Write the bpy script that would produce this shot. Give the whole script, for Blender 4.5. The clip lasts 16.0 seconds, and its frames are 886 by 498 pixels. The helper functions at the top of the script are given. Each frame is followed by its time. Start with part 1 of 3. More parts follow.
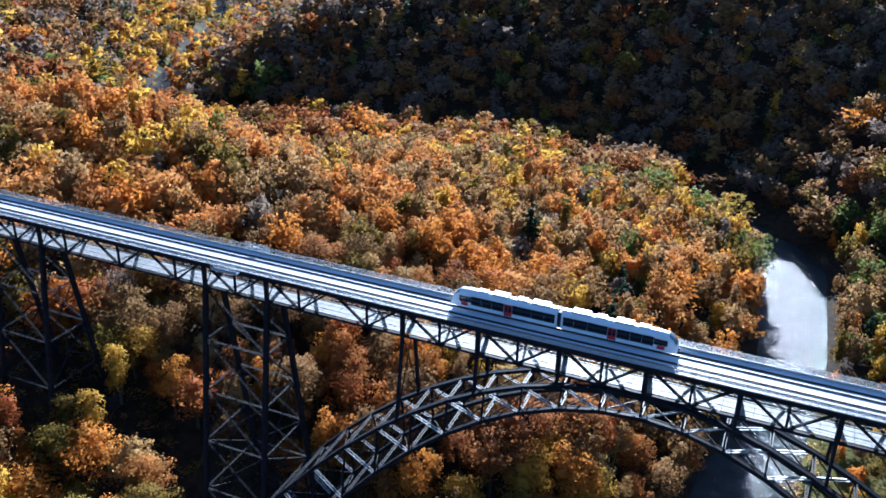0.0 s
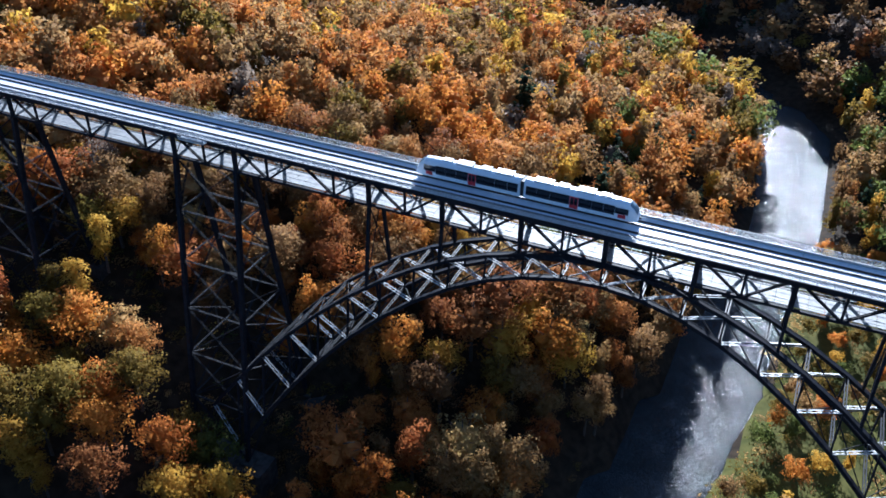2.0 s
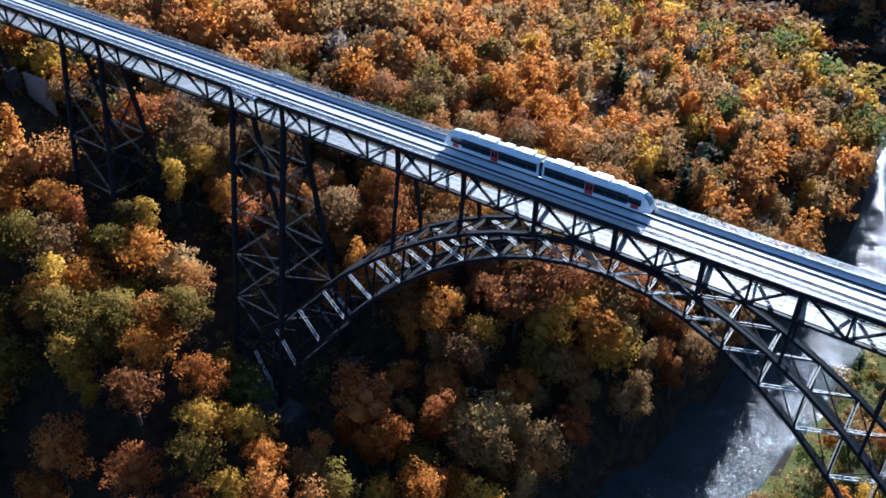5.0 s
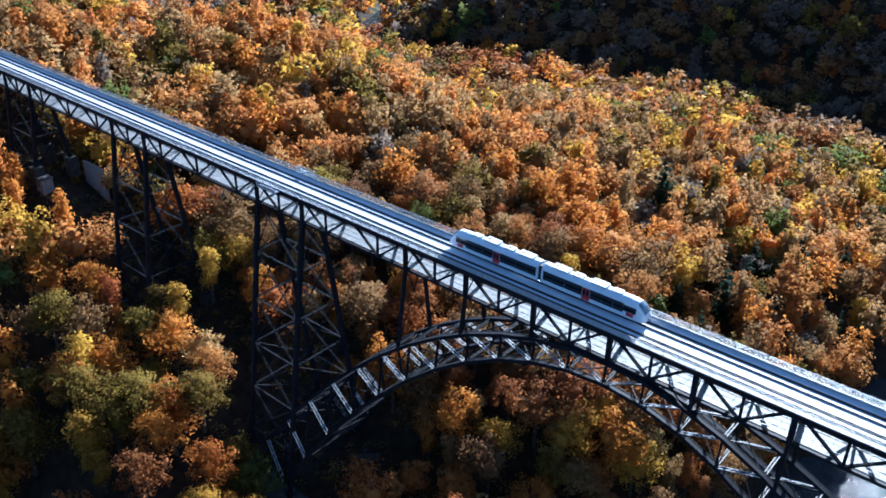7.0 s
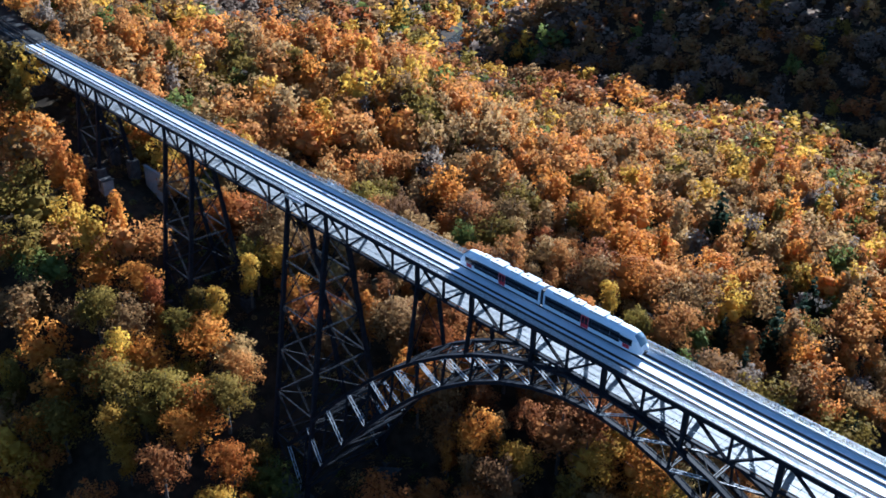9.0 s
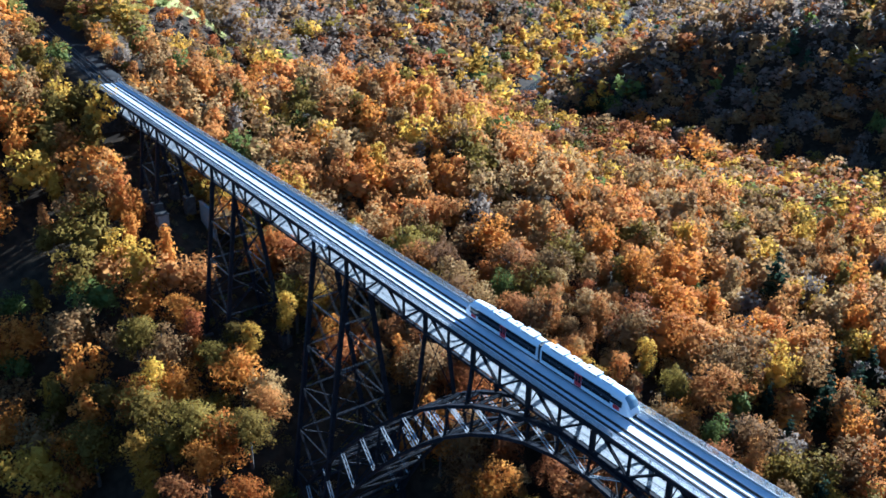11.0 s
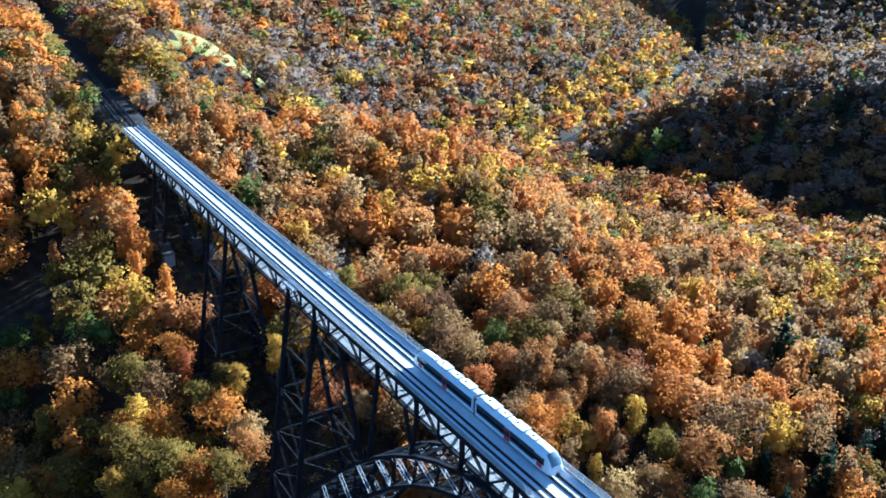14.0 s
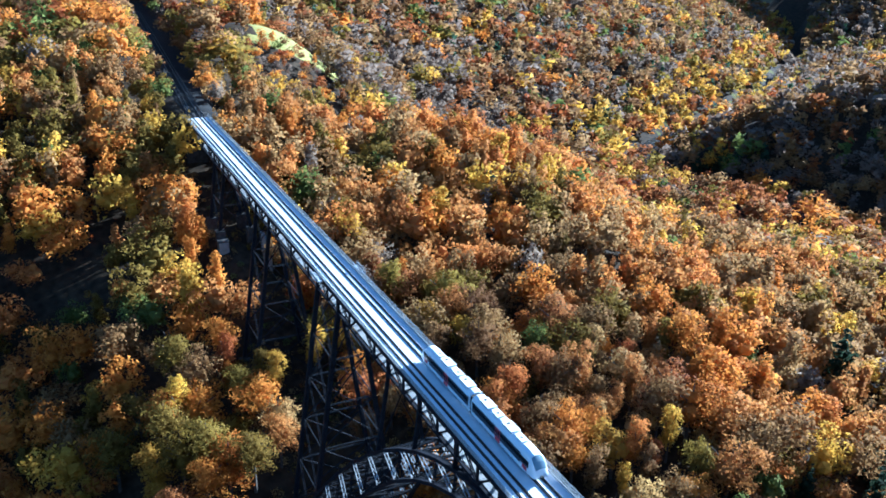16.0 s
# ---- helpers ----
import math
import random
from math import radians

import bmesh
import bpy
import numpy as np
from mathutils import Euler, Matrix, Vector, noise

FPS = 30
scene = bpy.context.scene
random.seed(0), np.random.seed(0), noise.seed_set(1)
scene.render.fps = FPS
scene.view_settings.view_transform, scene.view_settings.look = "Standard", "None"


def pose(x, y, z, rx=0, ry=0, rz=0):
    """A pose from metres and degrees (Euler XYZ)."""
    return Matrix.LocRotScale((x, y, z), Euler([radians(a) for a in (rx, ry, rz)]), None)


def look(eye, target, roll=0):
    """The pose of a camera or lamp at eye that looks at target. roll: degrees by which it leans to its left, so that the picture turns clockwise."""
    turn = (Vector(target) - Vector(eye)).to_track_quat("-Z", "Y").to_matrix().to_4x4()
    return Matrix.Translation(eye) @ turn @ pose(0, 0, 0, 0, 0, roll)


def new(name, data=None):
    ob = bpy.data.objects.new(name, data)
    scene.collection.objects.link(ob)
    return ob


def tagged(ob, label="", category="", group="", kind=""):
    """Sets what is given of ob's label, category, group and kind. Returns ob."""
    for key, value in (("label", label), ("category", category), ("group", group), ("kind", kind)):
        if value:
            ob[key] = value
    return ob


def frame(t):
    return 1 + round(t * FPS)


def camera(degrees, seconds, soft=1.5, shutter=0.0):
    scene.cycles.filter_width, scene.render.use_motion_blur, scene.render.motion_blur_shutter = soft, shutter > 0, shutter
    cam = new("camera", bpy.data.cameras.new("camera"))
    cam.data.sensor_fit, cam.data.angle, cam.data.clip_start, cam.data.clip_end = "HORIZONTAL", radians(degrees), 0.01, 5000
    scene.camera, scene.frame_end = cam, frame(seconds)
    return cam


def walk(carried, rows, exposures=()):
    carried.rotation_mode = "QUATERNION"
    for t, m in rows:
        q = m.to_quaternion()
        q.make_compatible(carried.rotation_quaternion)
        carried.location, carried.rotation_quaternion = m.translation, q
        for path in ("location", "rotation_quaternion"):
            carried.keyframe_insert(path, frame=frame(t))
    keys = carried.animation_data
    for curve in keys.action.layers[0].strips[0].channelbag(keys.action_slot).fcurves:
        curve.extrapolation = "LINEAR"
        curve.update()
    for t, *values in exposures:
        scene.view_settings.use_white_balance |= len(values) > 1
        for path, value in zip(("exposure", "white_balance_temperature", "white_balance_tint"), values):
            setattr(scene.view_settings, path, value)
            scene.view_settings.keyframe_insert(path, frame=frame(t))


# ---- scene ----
cam = camera(55.2, 16.0, soft=1.7)
PATH = [
    (0, (104.781, -123.115, 181.535), (104.075, -121.444, 180.691), 1.4),
    (0.5, (106.39, -122.034, 181.491), (105.682, -120.401, 180.579), 1.1),
    (1, (108.191, -120.967, 181.44), (107.491, -119.374, 180.455), 0.9),
    (1.5, (110.413, -119.9, 181.411), (109.725, -118.347, 180.355), 0.8),
    (2, (113.111, -118.815, 181.406), (112.435, -117.296, 180.293), 0.7),
    (2.5, (116.214, -117.688, 181.427), (115.552, -116.2, 180.266), 0.6),
    (3, (119.484, -116.501, 181.458), (118.827, -115.025, 180.278), 0.6),
    (3.2, (120.753, -116.008, 181.463), (120.083, -114.539, 180.282), 0.6),
    (5.3, (133.411, -110.629, 181.429), (132.453, -109.295, 180.288), 1.0),
    (5.5, (134.511, -110.009, 181.439), (133.529, -108.671, 180.323), 1.0),
    (6, (137.127, -108.236, 181.538), (136.087, -106.888, 180.489), 0.9),
    (6.5, (139.703, -106.262, 181.676), (138.608, -104.91, 180.69), 0.9),
    (7, (142.3, -104.17, 181.831), (141.167, -102.827, 180.876), 0.9),
    (7.5, (144.939, -101.979, 182.0), (143.786, -100.646, 181.056), 0.9),
    (8, (147.59, -99.699, 182.187), (146.411, -98.391, 181.241), 0.9),
    (8.5, (150.176, -97.318, 182.375), (148.944, -96.056, 181.433), 1.0),
    (9, (152.738, -94.858, 182.532), (151.446, -93.64, 181.611), 1.0),
    (9.2, (153.721, -93.81, 182.577), (152.408, -92.607, 181.666), 0.9),
    (11.5, (164.136, -80.808, 184.135), (162.655, -79.735, 183.325), 0.9),
    (12, (166.079, -78.147, 184.283), (164.579, -77.083, 183.496), 0.9),
    (12.5, (167.92, -75.572, 184.4), (166.401, -74.518, 183.637), 1.0),
    (13, (169.878, -72.921, 184.483), (168.339, -71.88, 183.741), 1.0),
    (13.5, (171.836, -70.158, 184.556), (170.282, -69.132, 183.826), 1.0),
    (14, (173.792, -67.251, 184.635), (172.22, -66.252, 183.905), 1.0),
    (14.5, (175.701, -64.3, 184.692), (174.112, -63.332, 183.961), 1.0),
    (15, (177.518, -61.252, 184.705), (175.902, -60.33, 183.971), 1.0),
    (15.5, (179.221, -58.051, 184.691), (177.577, -57.181, 183.956), 1.0),
    (16, (180.877, -54.79, 184.667), (179.206, -53.975, 183.93), 1.0),
]
walk(cam, [(t, look(eye, target, roll)) for t, eye, target, roll in PATH],
     exposures=[(0.0, 1.8, 4950, 8), (3.0, 1.65, 5200, 10), (6.5, 1.85, 4900, 7), (9.0, 1.8, 4900, 6), (12.0, 2.1, 4600, 1), (16.0, 2.15, 4550, 0)])

# ------------------------------------------------------------------ light
SUN_AZ, SUN_EL = 101.0, 21.0
world = bpy.data.worlds.new("world")
scene.world = world
world.use_nodes = True
sky = world.node_tree.nodes.new("ShaderNodeTexSky")
sky.sky_type, sky.sun_disc = "NISHITA", False
sky.sun_elevation, sky.sun_rotation = radians(SUN_EL), radians(90 - SUN_AZ)
sky.air_density, sky.dust_density, sky.ozone_density = 1.0, 0.4, 3.0
back = world.node_tree.nodes["Background"]
world.node_tree.links.new(sky.outputs[0], back.inputs[0])
back.inputs[1].default_value = 0.050
sun_data = bpy.data.lights.new("sun", "SUN")
sun_data.energy, sun_data.angle, sun_data.color = 5.0, radians(0.5), (1.0, 0.95, 0.88)
sun = new("sun", sun_data)
sun_to = Vector((math.cos(radians(SUN_AZ)) * math.cos(radians(SUN_EL)), math.sin(radians(SUN_AZ)) * math.cos(radians(SUN_EL)), math.sin(radians(SUN_EL))))
sun.matrix_world = look(sun_to * 900, (0, 0, 0))


# ------------------------------------------------------------------ materials
def material(name, color, color2=None, rough=0.8, metal=0.0, scale=1.0, bump=0.0, spec=0.5, detail=6.0, object_random=0.0, island_random=0.0, big=0.0, translucent=0.0):
    """A two-scale noise mix of two colours, with bump; variation from object or from loose part to loose part."""
    m = bpy.data.materials.new(name)
    m.use_nodes = True
    nt = m.node_tree
    n, link = nt.nodes, nt.links.new
    bsdf = n["Principled BSDF"]
    bsdf.inputs["Roughness"].default_value, bsdf.inputs["Metallic"].default_value = rough, metal
    bsdf.inputs["Specular IOR Level"].default_value = spec
    geo = n.new("ShaderNodeNewGeometry")
    fine = n.new("ShaderNodeTexNoise")
    fine.inputs["Scale"].default_value, fine.inputs["Detail"].default_value = scale, detail
    link(geo.outputs["Position"], fine.inputs["Vector"])
    ramp = n.new("ShaderNodeMapRange")
    ramp.inputs["From Min"].default_value, ramp.inputs["From Max"].default_value = 0.35, 0.65
    link(fine.outputs["Fac"], ramp.inputs["Value"])
    mix = n.new("ShaderNodeMix")
    mix.data_type = "RGBA"
    mix.inputs["A"].default_value, mix.inputs["B"].default_value = (*color, 1), (*(color2 or color), 1)
    link(ramp.outputs["Result"], mix.inputs["Factor"])
    out = mix.outputs["Result"]
    drive = []
    if object_random:
        info = n.new("ShaderNodeObjectInfo")
        drive.append((info.outputs["Random"], object_random))
    if island_random:
        drive.append((geo.outputs["Random Per Island"], island_random))
    if big:
        broad = n.new("ShaderNodeTexNoise")
        broad.inputs["Scale"].default_value, broad.inputs["Detail"].default_value = scale * 0.12, 3.0
        link(geo.outputs["Position"], broad.inputs["Vector"])
        drive.append((broad.outputs["Fac"], big))
    for socket, amount in drive:
        hsv = n.new("ShaderNodeHueSaturation")
        val = n.new("ShaderNodeMapRange")
        val.inputs["To Min"].default_value, val.inputs["To Max"].default_value = 1 - amount, 1 + amount
        link(socket, val.inputs["Value"])
        hue = n.new("ShaderNodeMapRange")
        hue.inputs["To Min"].default_value, hue.inputs["To Max"].default_value = 0.5 - 0.035 * amount, 0.5 + 0.035 * amount
        link(socket, hue.inputs["Value"])
        link(val.outputs["Result"], hsv.inputs["Value"])
        link(hue.outputs["Result"], hsv.inputs["Hue"])
        link(out, hsv.inputs["Color"])
        out = hsv.outputs["Color"]
    link(out, bsdf.inputs["Base Color"])
    if bump:
        b = n.new("ShaderNodeBump")
        b.inputs["Strength"].default_value, b.inputs["Distance"].default_value = bump, 0.15 / max(scale, 0.01)
        link(fine.outputs["Fac"], b.inputs["Height"])
        link(b.outputs["Normal"], bsdf.inputs["Normal"])
    if translucent:
        tr = n.new("ShaderNodeBsdfTranslucent")
        link(out, tr.inputs["Color"])
        mx = n.new("ShaderNodeMixShader")
        mx.inputs[0].default_value = translucent
        link(bsdf.outputs[0], mx.inputs[1])
        link(tr.outputs[0], mx.inputs[2])
        link(mx.outputs[0], n["Material Output"].inputs["Surface"])
    return m


STEEL = material("blue_black_painted_steel", (0.010, 0.011, 0.015), (0.021, 0.022, 0.028), rough=0.6, spec=0.08, scale=1.2, bump=0.1, big=0.3)
# Pale base paints the sun's glint on the arch diagonals; their steel is dark.
FLAT = material("sun_glint_lattice_flat", (0.34, 0.345, 0.35), (0.48, 0.48, 0.48), rough=0.35, spec=0.6, scale=1.0, big=0.2)
STEEL_TOP = material("weathered_steel_plate", (0.013, 0.014, 0.017), (0.025, 0.025, 0.028), rough=0.45, spec=0.2, scale=1.0, bump=0.1, big=0.3)
DECK = material("pale_deck_plate", (0.65, 0.67, 0.70), (0.72, 0.73, 0.75), rough=0.5, scale=0.7, bump=0.05, big=0.12)
WALKWAY = material("grey_walkway_plank", (0.19, 0.20, 0.21), (0.29, 0.29, 0.29), rough=0.65, scale=1.5, bump=0.1, object_random=0.10)
RAIL = material("rusty_rail_steel", (0.05, 0.038, 0.03), (0.09, 0.07, 0.055), rough=0.5, metal=0.4, scale=3.0)
GALV = material("galvanised_railing", (0.33, 0.34, 0.35), (0.42, 0.43, 0.43), rough=0.5, metal=0.3, scale=2.0)
STONE = material("abutment_stone", (0.040, 0.037, 0.034), (0.075, 0.069, 0.064), spec=0.08, rough=0.9, scale=0.8, bump=0.5, object_random=0.2)
CONCRETE = material("concrete_block", (0.20, 0.195, 0.185), (0.28, 0.27, 0.26), rough=0.85, scale=1.0, bump=0.2)
# Dark ballast, deepened further to hold the shade of the cutting's trees.
BALLAST = material("shade_darkened_ballast", (0.014, 0.014, 0.015), (0.028, 0.027, 0.027), spec=0.08, rough=0.95, scale=2.5, bump=0.6)
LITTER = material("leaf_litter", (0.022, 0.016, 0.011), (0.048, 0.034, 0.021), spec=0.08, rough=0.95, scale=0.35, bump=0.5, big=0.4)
FAR_WOOD = material("distant_autumn_wood", (0.10, 0.085, 0.05), (0.26, 0.17, 0.075), rough=0.95, scale=0.055, bump=1.0, big=0.3)
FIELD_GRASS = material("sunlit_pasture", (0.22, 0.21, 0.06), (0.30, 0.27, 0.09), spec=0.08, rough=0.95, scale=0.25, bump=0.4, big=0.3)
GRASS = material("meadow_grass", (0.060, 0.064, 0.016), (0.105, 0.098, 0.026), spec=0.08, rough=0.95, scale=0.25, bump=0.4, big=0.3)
PATH_M = material("park_path_gravel", (0.26, 0.24, 0.20), (0.33, 0.31, 0.27), rough=0.95, scale=0.8, bump=0.3)
BARK = material("tree_bark", (0.055, 0.045, 0.035), (0.10, 0.085, 0.07), rough=0.95, scale=3.0, bump=0.5)
TRAIN_WHITE = material("train_white_paint", (0.72, 0.76, 0.80), (0.78, 0.80, 0.82), rough=0.35, scale=0.6)
TRAIN_ROOF = material("train_roof_grey", (0.66, 0.67, 0.69), (0.76, 0.76, 0.76), rough=0.5, scale=1.0, big=0.15)
TRAIN_GLASS = material("train_dark_glass", (0.012, 0.014, 0.018), rough=0.08, spec=0.6)
# Pale blue base stands in for sky reflected in the windscreen.
TRAIN_SCREEN = material("windscreen_glass", (0.16, 0.22, 0.27), rough=0.06, spec=0.8)
TRAIN_RED = material("train_red_door", (0.42, 0.02, 0.03), (0.48, 0.03, 0.04), rough=0.35, scale=1.0)
TRAIN_DARK = material("underframe_black", (0.02, 0.02, 0.022), rough=0.7)
WHITE_SIGN = material("white_board", (0.75, 0.76, 0.78), rough=0.5)

WATER = bpy.data.materials.new("river_water")
WATER.use_nodes = True
_n, _l = WATER.node_tree.nodes, WATER.node_tree.links.new
_b = _n["Principled BSDF"]
_b.inputs["Base Color"].default_value = (0.016, 0.022, 0.026, 1)
_b.inputs["Roughness"].default_value = 0.16
_b.inputs["IOR"].default_value = 1.33
_g = _n.new("ShaderNodeNewGeometry")
_w1, _w2 = _n.new("ShaderNodeTexNoise"), _n.new("ShaderNodeTexNoise")
_w1.inputs["Scale"].default_value, _w1.inputs["Detail"].default_value = 1.7, 4.0
_w2.inputs["Scale"].default_value, _w2.inputs["Detail"].default_value = 0.12, 2.0
_mul = _n.new("ShaderNodeMath")
_mul.operation = "MULTIPLY"
for _w in (_w1, _w2):
    _l(_g.outputs["Position"], _w.inputs["Vector"])
_l(_w1.outputs["Fac"], _mul.inputs[0])
_l(_w2.outputs["Fac"], _mul.inputs[1])
_bump = _n.new("ShaderNodeBump")
_bump.inputs["Strength"].default_value, _bump.inputs["Distance"].default_value = 1.0, 1.25
_l(_mul.outputs[0], _bump.inputs["Height"])
_l(_bump.outputs["Normal"], _b.inputs["Normal"])

LEAF = {}
for _name, _c1, _c2 in (
    ("rust", (0.34, 0.130, 0.034), (0.44, 0.180, 0.050)),
    ("orange", (0.50, 0.170, 0.022), (0.60, 0.240, 0.034)),
    ("red", (0.40, 0.120, 0.028), (0.50, 0.18, 0.042)),
    ("yellow", (0.50, 0.275, 0.028), (0.60, 0.345, 0.042)),
    ("olive", (0.175, 0.118, 0.020), (0.26, 0.172, 0.030)),
    ("green", (0.11, 0.135, 0.030), (0.17, 0.185, 0.042)),
    ("tan", (0.37, 0.215, 0.072), (0.47, 0.285, 0.100)),
    ("brown", (0.22, 0.115, 0.040), (0.30, 0.165, 0.062)),
    ("grey", (0.20, 0.145, 0.105), (0.27, 0.200, 0.148)),
    ("conifer", (0.030, 0.052, 0.030), (0.052, 0.078, 0.042)),
):
    _c1, _c2 = ([0.96 * v + 0.04 * sum(c) / 3 for v in c] for c in (_c1, _c2))
    LEAF[_name] = material(_name + "_foliage", tuple(_c1), tuple(_c2), bump=0.1, rough=0.8, spec=0.06, scale=0.45, big=0.28, island_random=0.12, object_random=0.25, translucent=0.46, detail=6.0)


# ------------------------------------------------------------------ mesh helpers
class Shape:
    """Collects boxes, beams and sheets into one mesh."""

    def __init__(self):
        self.v, self.f = [], []

    def add(self, verts, faces):
        k = len(self.v)
        self.v.extend(tuple(p) for p in verts)
        self.f.extend(tuple(i + k for i in face) for face in faces)
        return self

    def box(self, lo, hi):
        (a, b, c), (d, e, g) = lo, hi
        return self.add([(a, b, c), (d, b, c), (d, e, c), (a, e, c), (a, b, g), (d, b, g), (d, e, g), (a, e, g)],
                        [(0, 3, 2, 1), (4, 5, 6, 7), (0, 1, 5, 4), (1, 2, 6, 5), (2, 3, 7, 6), (3, 0, 4, 7)])

    def beam(self, p, q, w, h, side=(0, 1, 0)):
        """A bar from p to q: w wide along side, h across."""
        p, q, s = Vector(p), Vector(q), Vector(side)
        d = (q - p).normalized()
        s = (s - d * s.dot(d)).normalized() * (w / 2)
        u = d.cross(s).normalized() * (h / 2)
        c = [p - s - u, p + s - u, p + s + u, p - s + u, q - s - u, q + s - u, q + s + u, q - s + u]
        return self.add(c, [(0, 3, 2, 1), (4, 5, 6, 7), (0, 1, 5, 4), (1, 2, 6, 5), (2, 3, 7, 6), (3, 0, 4, 7)])

    def lattice(self, p, q, w, h, side=(0, 1, 0), bar=0.16, step=1.1, lace=0.10):
        """A built-up member: two flats held apart across the width by a zigzag of lacing."""
        p, q, s = Vector(p), Vector(q), Vector(side)
        d = q - p
        length = d.length
        d.normalize()
        s = (s - d * s.dot(d)).normalized()
        off = s * (w / 2 - bar / 2)
        for e in (off, -off):
            self.beam(p + e, q + e, bar, h, s)
        n = max(2, round(length / step))
        for i in range(n):
            e = off if i % 2 else -off
            self.beam(p + d * (length * i / n) + e, p + d * (length * (i + 1) / n) - e, 0.05, lace, d.cross(s))
        return self

    def mesh(self, name, mat):
        m = bpy.data.meshes.new(name)
        m.from_pydata(self.v, [], self.f)
        m.materials.append(mat)
        m.update()
        return m


def part(name, shape, mat, parent=None, label=""):
    ob = new(name, shape.mesh(name, mat) if isinstance(shape, Shape) else shape)
    ob.parent = parent
    return tagged(ob, label) if label else ob


def thing(name, label, category, group="", kind="", at=(0, 0, 0)):
    ob = new(name)
    ob.location = at
    return tagged(ob, label, category, group, kind)


# ------------------------------------------------------------------ the lie of the land
RIVER = np.array([(10, -700), (62, -200), (91, 0), (108, 90), (119, 200), (118, 290), (60, 385), (-60, 420), (-200, 405), (-310, 362), (-375, 400),
                  (-440, 520), (-525, 688), (-680, 900), (-900, 1150), (-1500, 1700)], float)


def smooth(a, b, x):
    t = np.clip((x - a) / (b - a), 0, 1)
    return t * t * (3 - 2 * t)


def hump(x, y, cx, cy, r, s=None):
    return np.exp(-(((x - cx) / r) ** 2 + ((y - cy) / (s or r)) ** 2))


def river_side(x, y):
    """Distance to the middle of the river, and +1 on its outer (east, then north) bank."""
    best, side = np.full(x.shape, 1e9), np.ones(x.shape)
    for (ax, ay), (bx, by) in zip(RIVER[:-1], RIVER[1:]):
        dx, dy = bx - ax, by - ay
        t = np.clip(((x - ax) * dx + (y - ay) * dy) / (dx * dx + dy * dy), 0, 1)
        d = np.hypot(x - ax - t * dx, y - ay - t * dy)
        cross = dx * (y - ay) - dy * (x - ax)
        near = d < best - 1e-6
        best, side = np.where(near, d, best), np.where(near, np.where(cross < 0, 1.0, -1.0), side)
    return best, side


def half_width(y):
    return np.where(y < 330, 13.5, 8.0)


def ground_height(x, y):
    x, y = np.asarray(x, float), np.asarray(y, float)
    d, side = river_side(x, y)
    e = d - half_width(y)
    bank = smooth(0, 6, e) * 1.5
    # the wooded hill on the inner bank
    inner = 0.345 * np.maximum(e, 0) * (1 - (0.40 + 0.30 * smooth(-40, -150, x)) * smooth(130, 280, y) * smooth(-430, -330, x))
    inner = 112 - np.log1p(np.exp(np.clip((112 - inner) / 9, -40, 40))) * 9
    # Swells at (46, 66) and (-28, 42) are added to shade under the bridge.
    inner += 11 * hump(x, y, 25, 105, 55, 60) + 8 * hump(x, y, 46, 66, 46, 32) + 6 * hump(x, y, -28, 42, 48, 26) + (3.4 * smooth(110, 0, y) + 3.0 * smooth(0, -150, y)) * smooth(0, 30, e) - 8 * hump(x, y, -130, 270, 110, 70) - 7 * hump(x, y, 15, -15, 30, 24) - 24 * hump(x, y, -235, 160, 75, 80) + 19 * hump(x, y, -332, 80, 50, 42) - 14 * hump(x, y, -226, 75, 34, 40) + 8 * hump(x, y, -94, 0, 25, 12) + 7 * hump(x, y, 80, 185, 30, 40) - 17 * hump(x, y, -112, 178, 50, 36) - 9 * hump(x, y, -215, 320, 60, 35)
    inner += smooth(250, 700, e) * 40 + 6 * np.sin(x / 61 + 1) * np.sin(y / 47) * smooth(120, 260, e)
    inner -= 0.65 * np.maximum(-38 - y, 0) * smooth(-130, -70, x)
    # the steep spur on the outer bank, low at its tip by the poplar
    flat = np.where(y < 300, 62 - 40 * smooth(180, 300, y), 8.0)
    top = 14 + 48 * smooth(-420, -250, x) + 60 * smooth(-260, 20, x) + 45 * smooth(0, 250, x) + 30 * smooth(500, 900, y) * smooth(-250, 100, x)
    outer = 0.46 * np.maximum(e - flat, 0)
    outer = top - np.log1p(np.exp(np.clip((top - outer) / 10, -40, 40))) * 10 + 0.02 * np.maximum(e, 0)
    outer = np.maximum(outer, 0) + smooth(1050, 1700, np.hypot(x, y)) * 150
    h = np.where(side > 0, outer, inner)
    h = np.where(e < 0, -1.6 + bank, np.maximum(h, 0) + bank - 0.6 * (1 - smooth(0, 6, e)))
    # the cutting of the railway behind the abutment
    rail_y = 2.5 + 0.065 * np.maximum(-165 - x, 0)
    cut = smooth(17, 9, np.abs(y - rail_y)) * smooth(-163, -176, x)
    h = h * (1 - cut) + 106.25 * cut
    return h


def axis(spans):
    out = []
    for a, b, step in spans:
        out.extend(np.arange(a, b, step))
    return np.array(out + [spans[-1][1]], float)


gx = axis([(-3200, -1200, 160), (-1200, -640, 35), (-640, 220, 6), (220, 600, 20), (600, 2600, 160)])
gy = axis([(-1600, -300, 100), (-300, -90, 15), (-90, 520, 6), (520, 1100, 16), (1100, 3600, 140)])
X, Y = np.meshgrid(gx, gy, indexing="ij")
Zg = ground_height(X, Y)
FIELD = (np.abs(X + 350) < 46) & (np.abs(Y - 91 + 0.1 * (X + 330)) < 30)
rough_ = np.array([noise.noise((a / 9, b / 9, 0)) for a, b in zip(X.ravel(), Y.ravel())]).reshape(X.shape)
Zg = Zg + rough_ * 0.8 * (Zg > 1)
ni, nj = X.shape
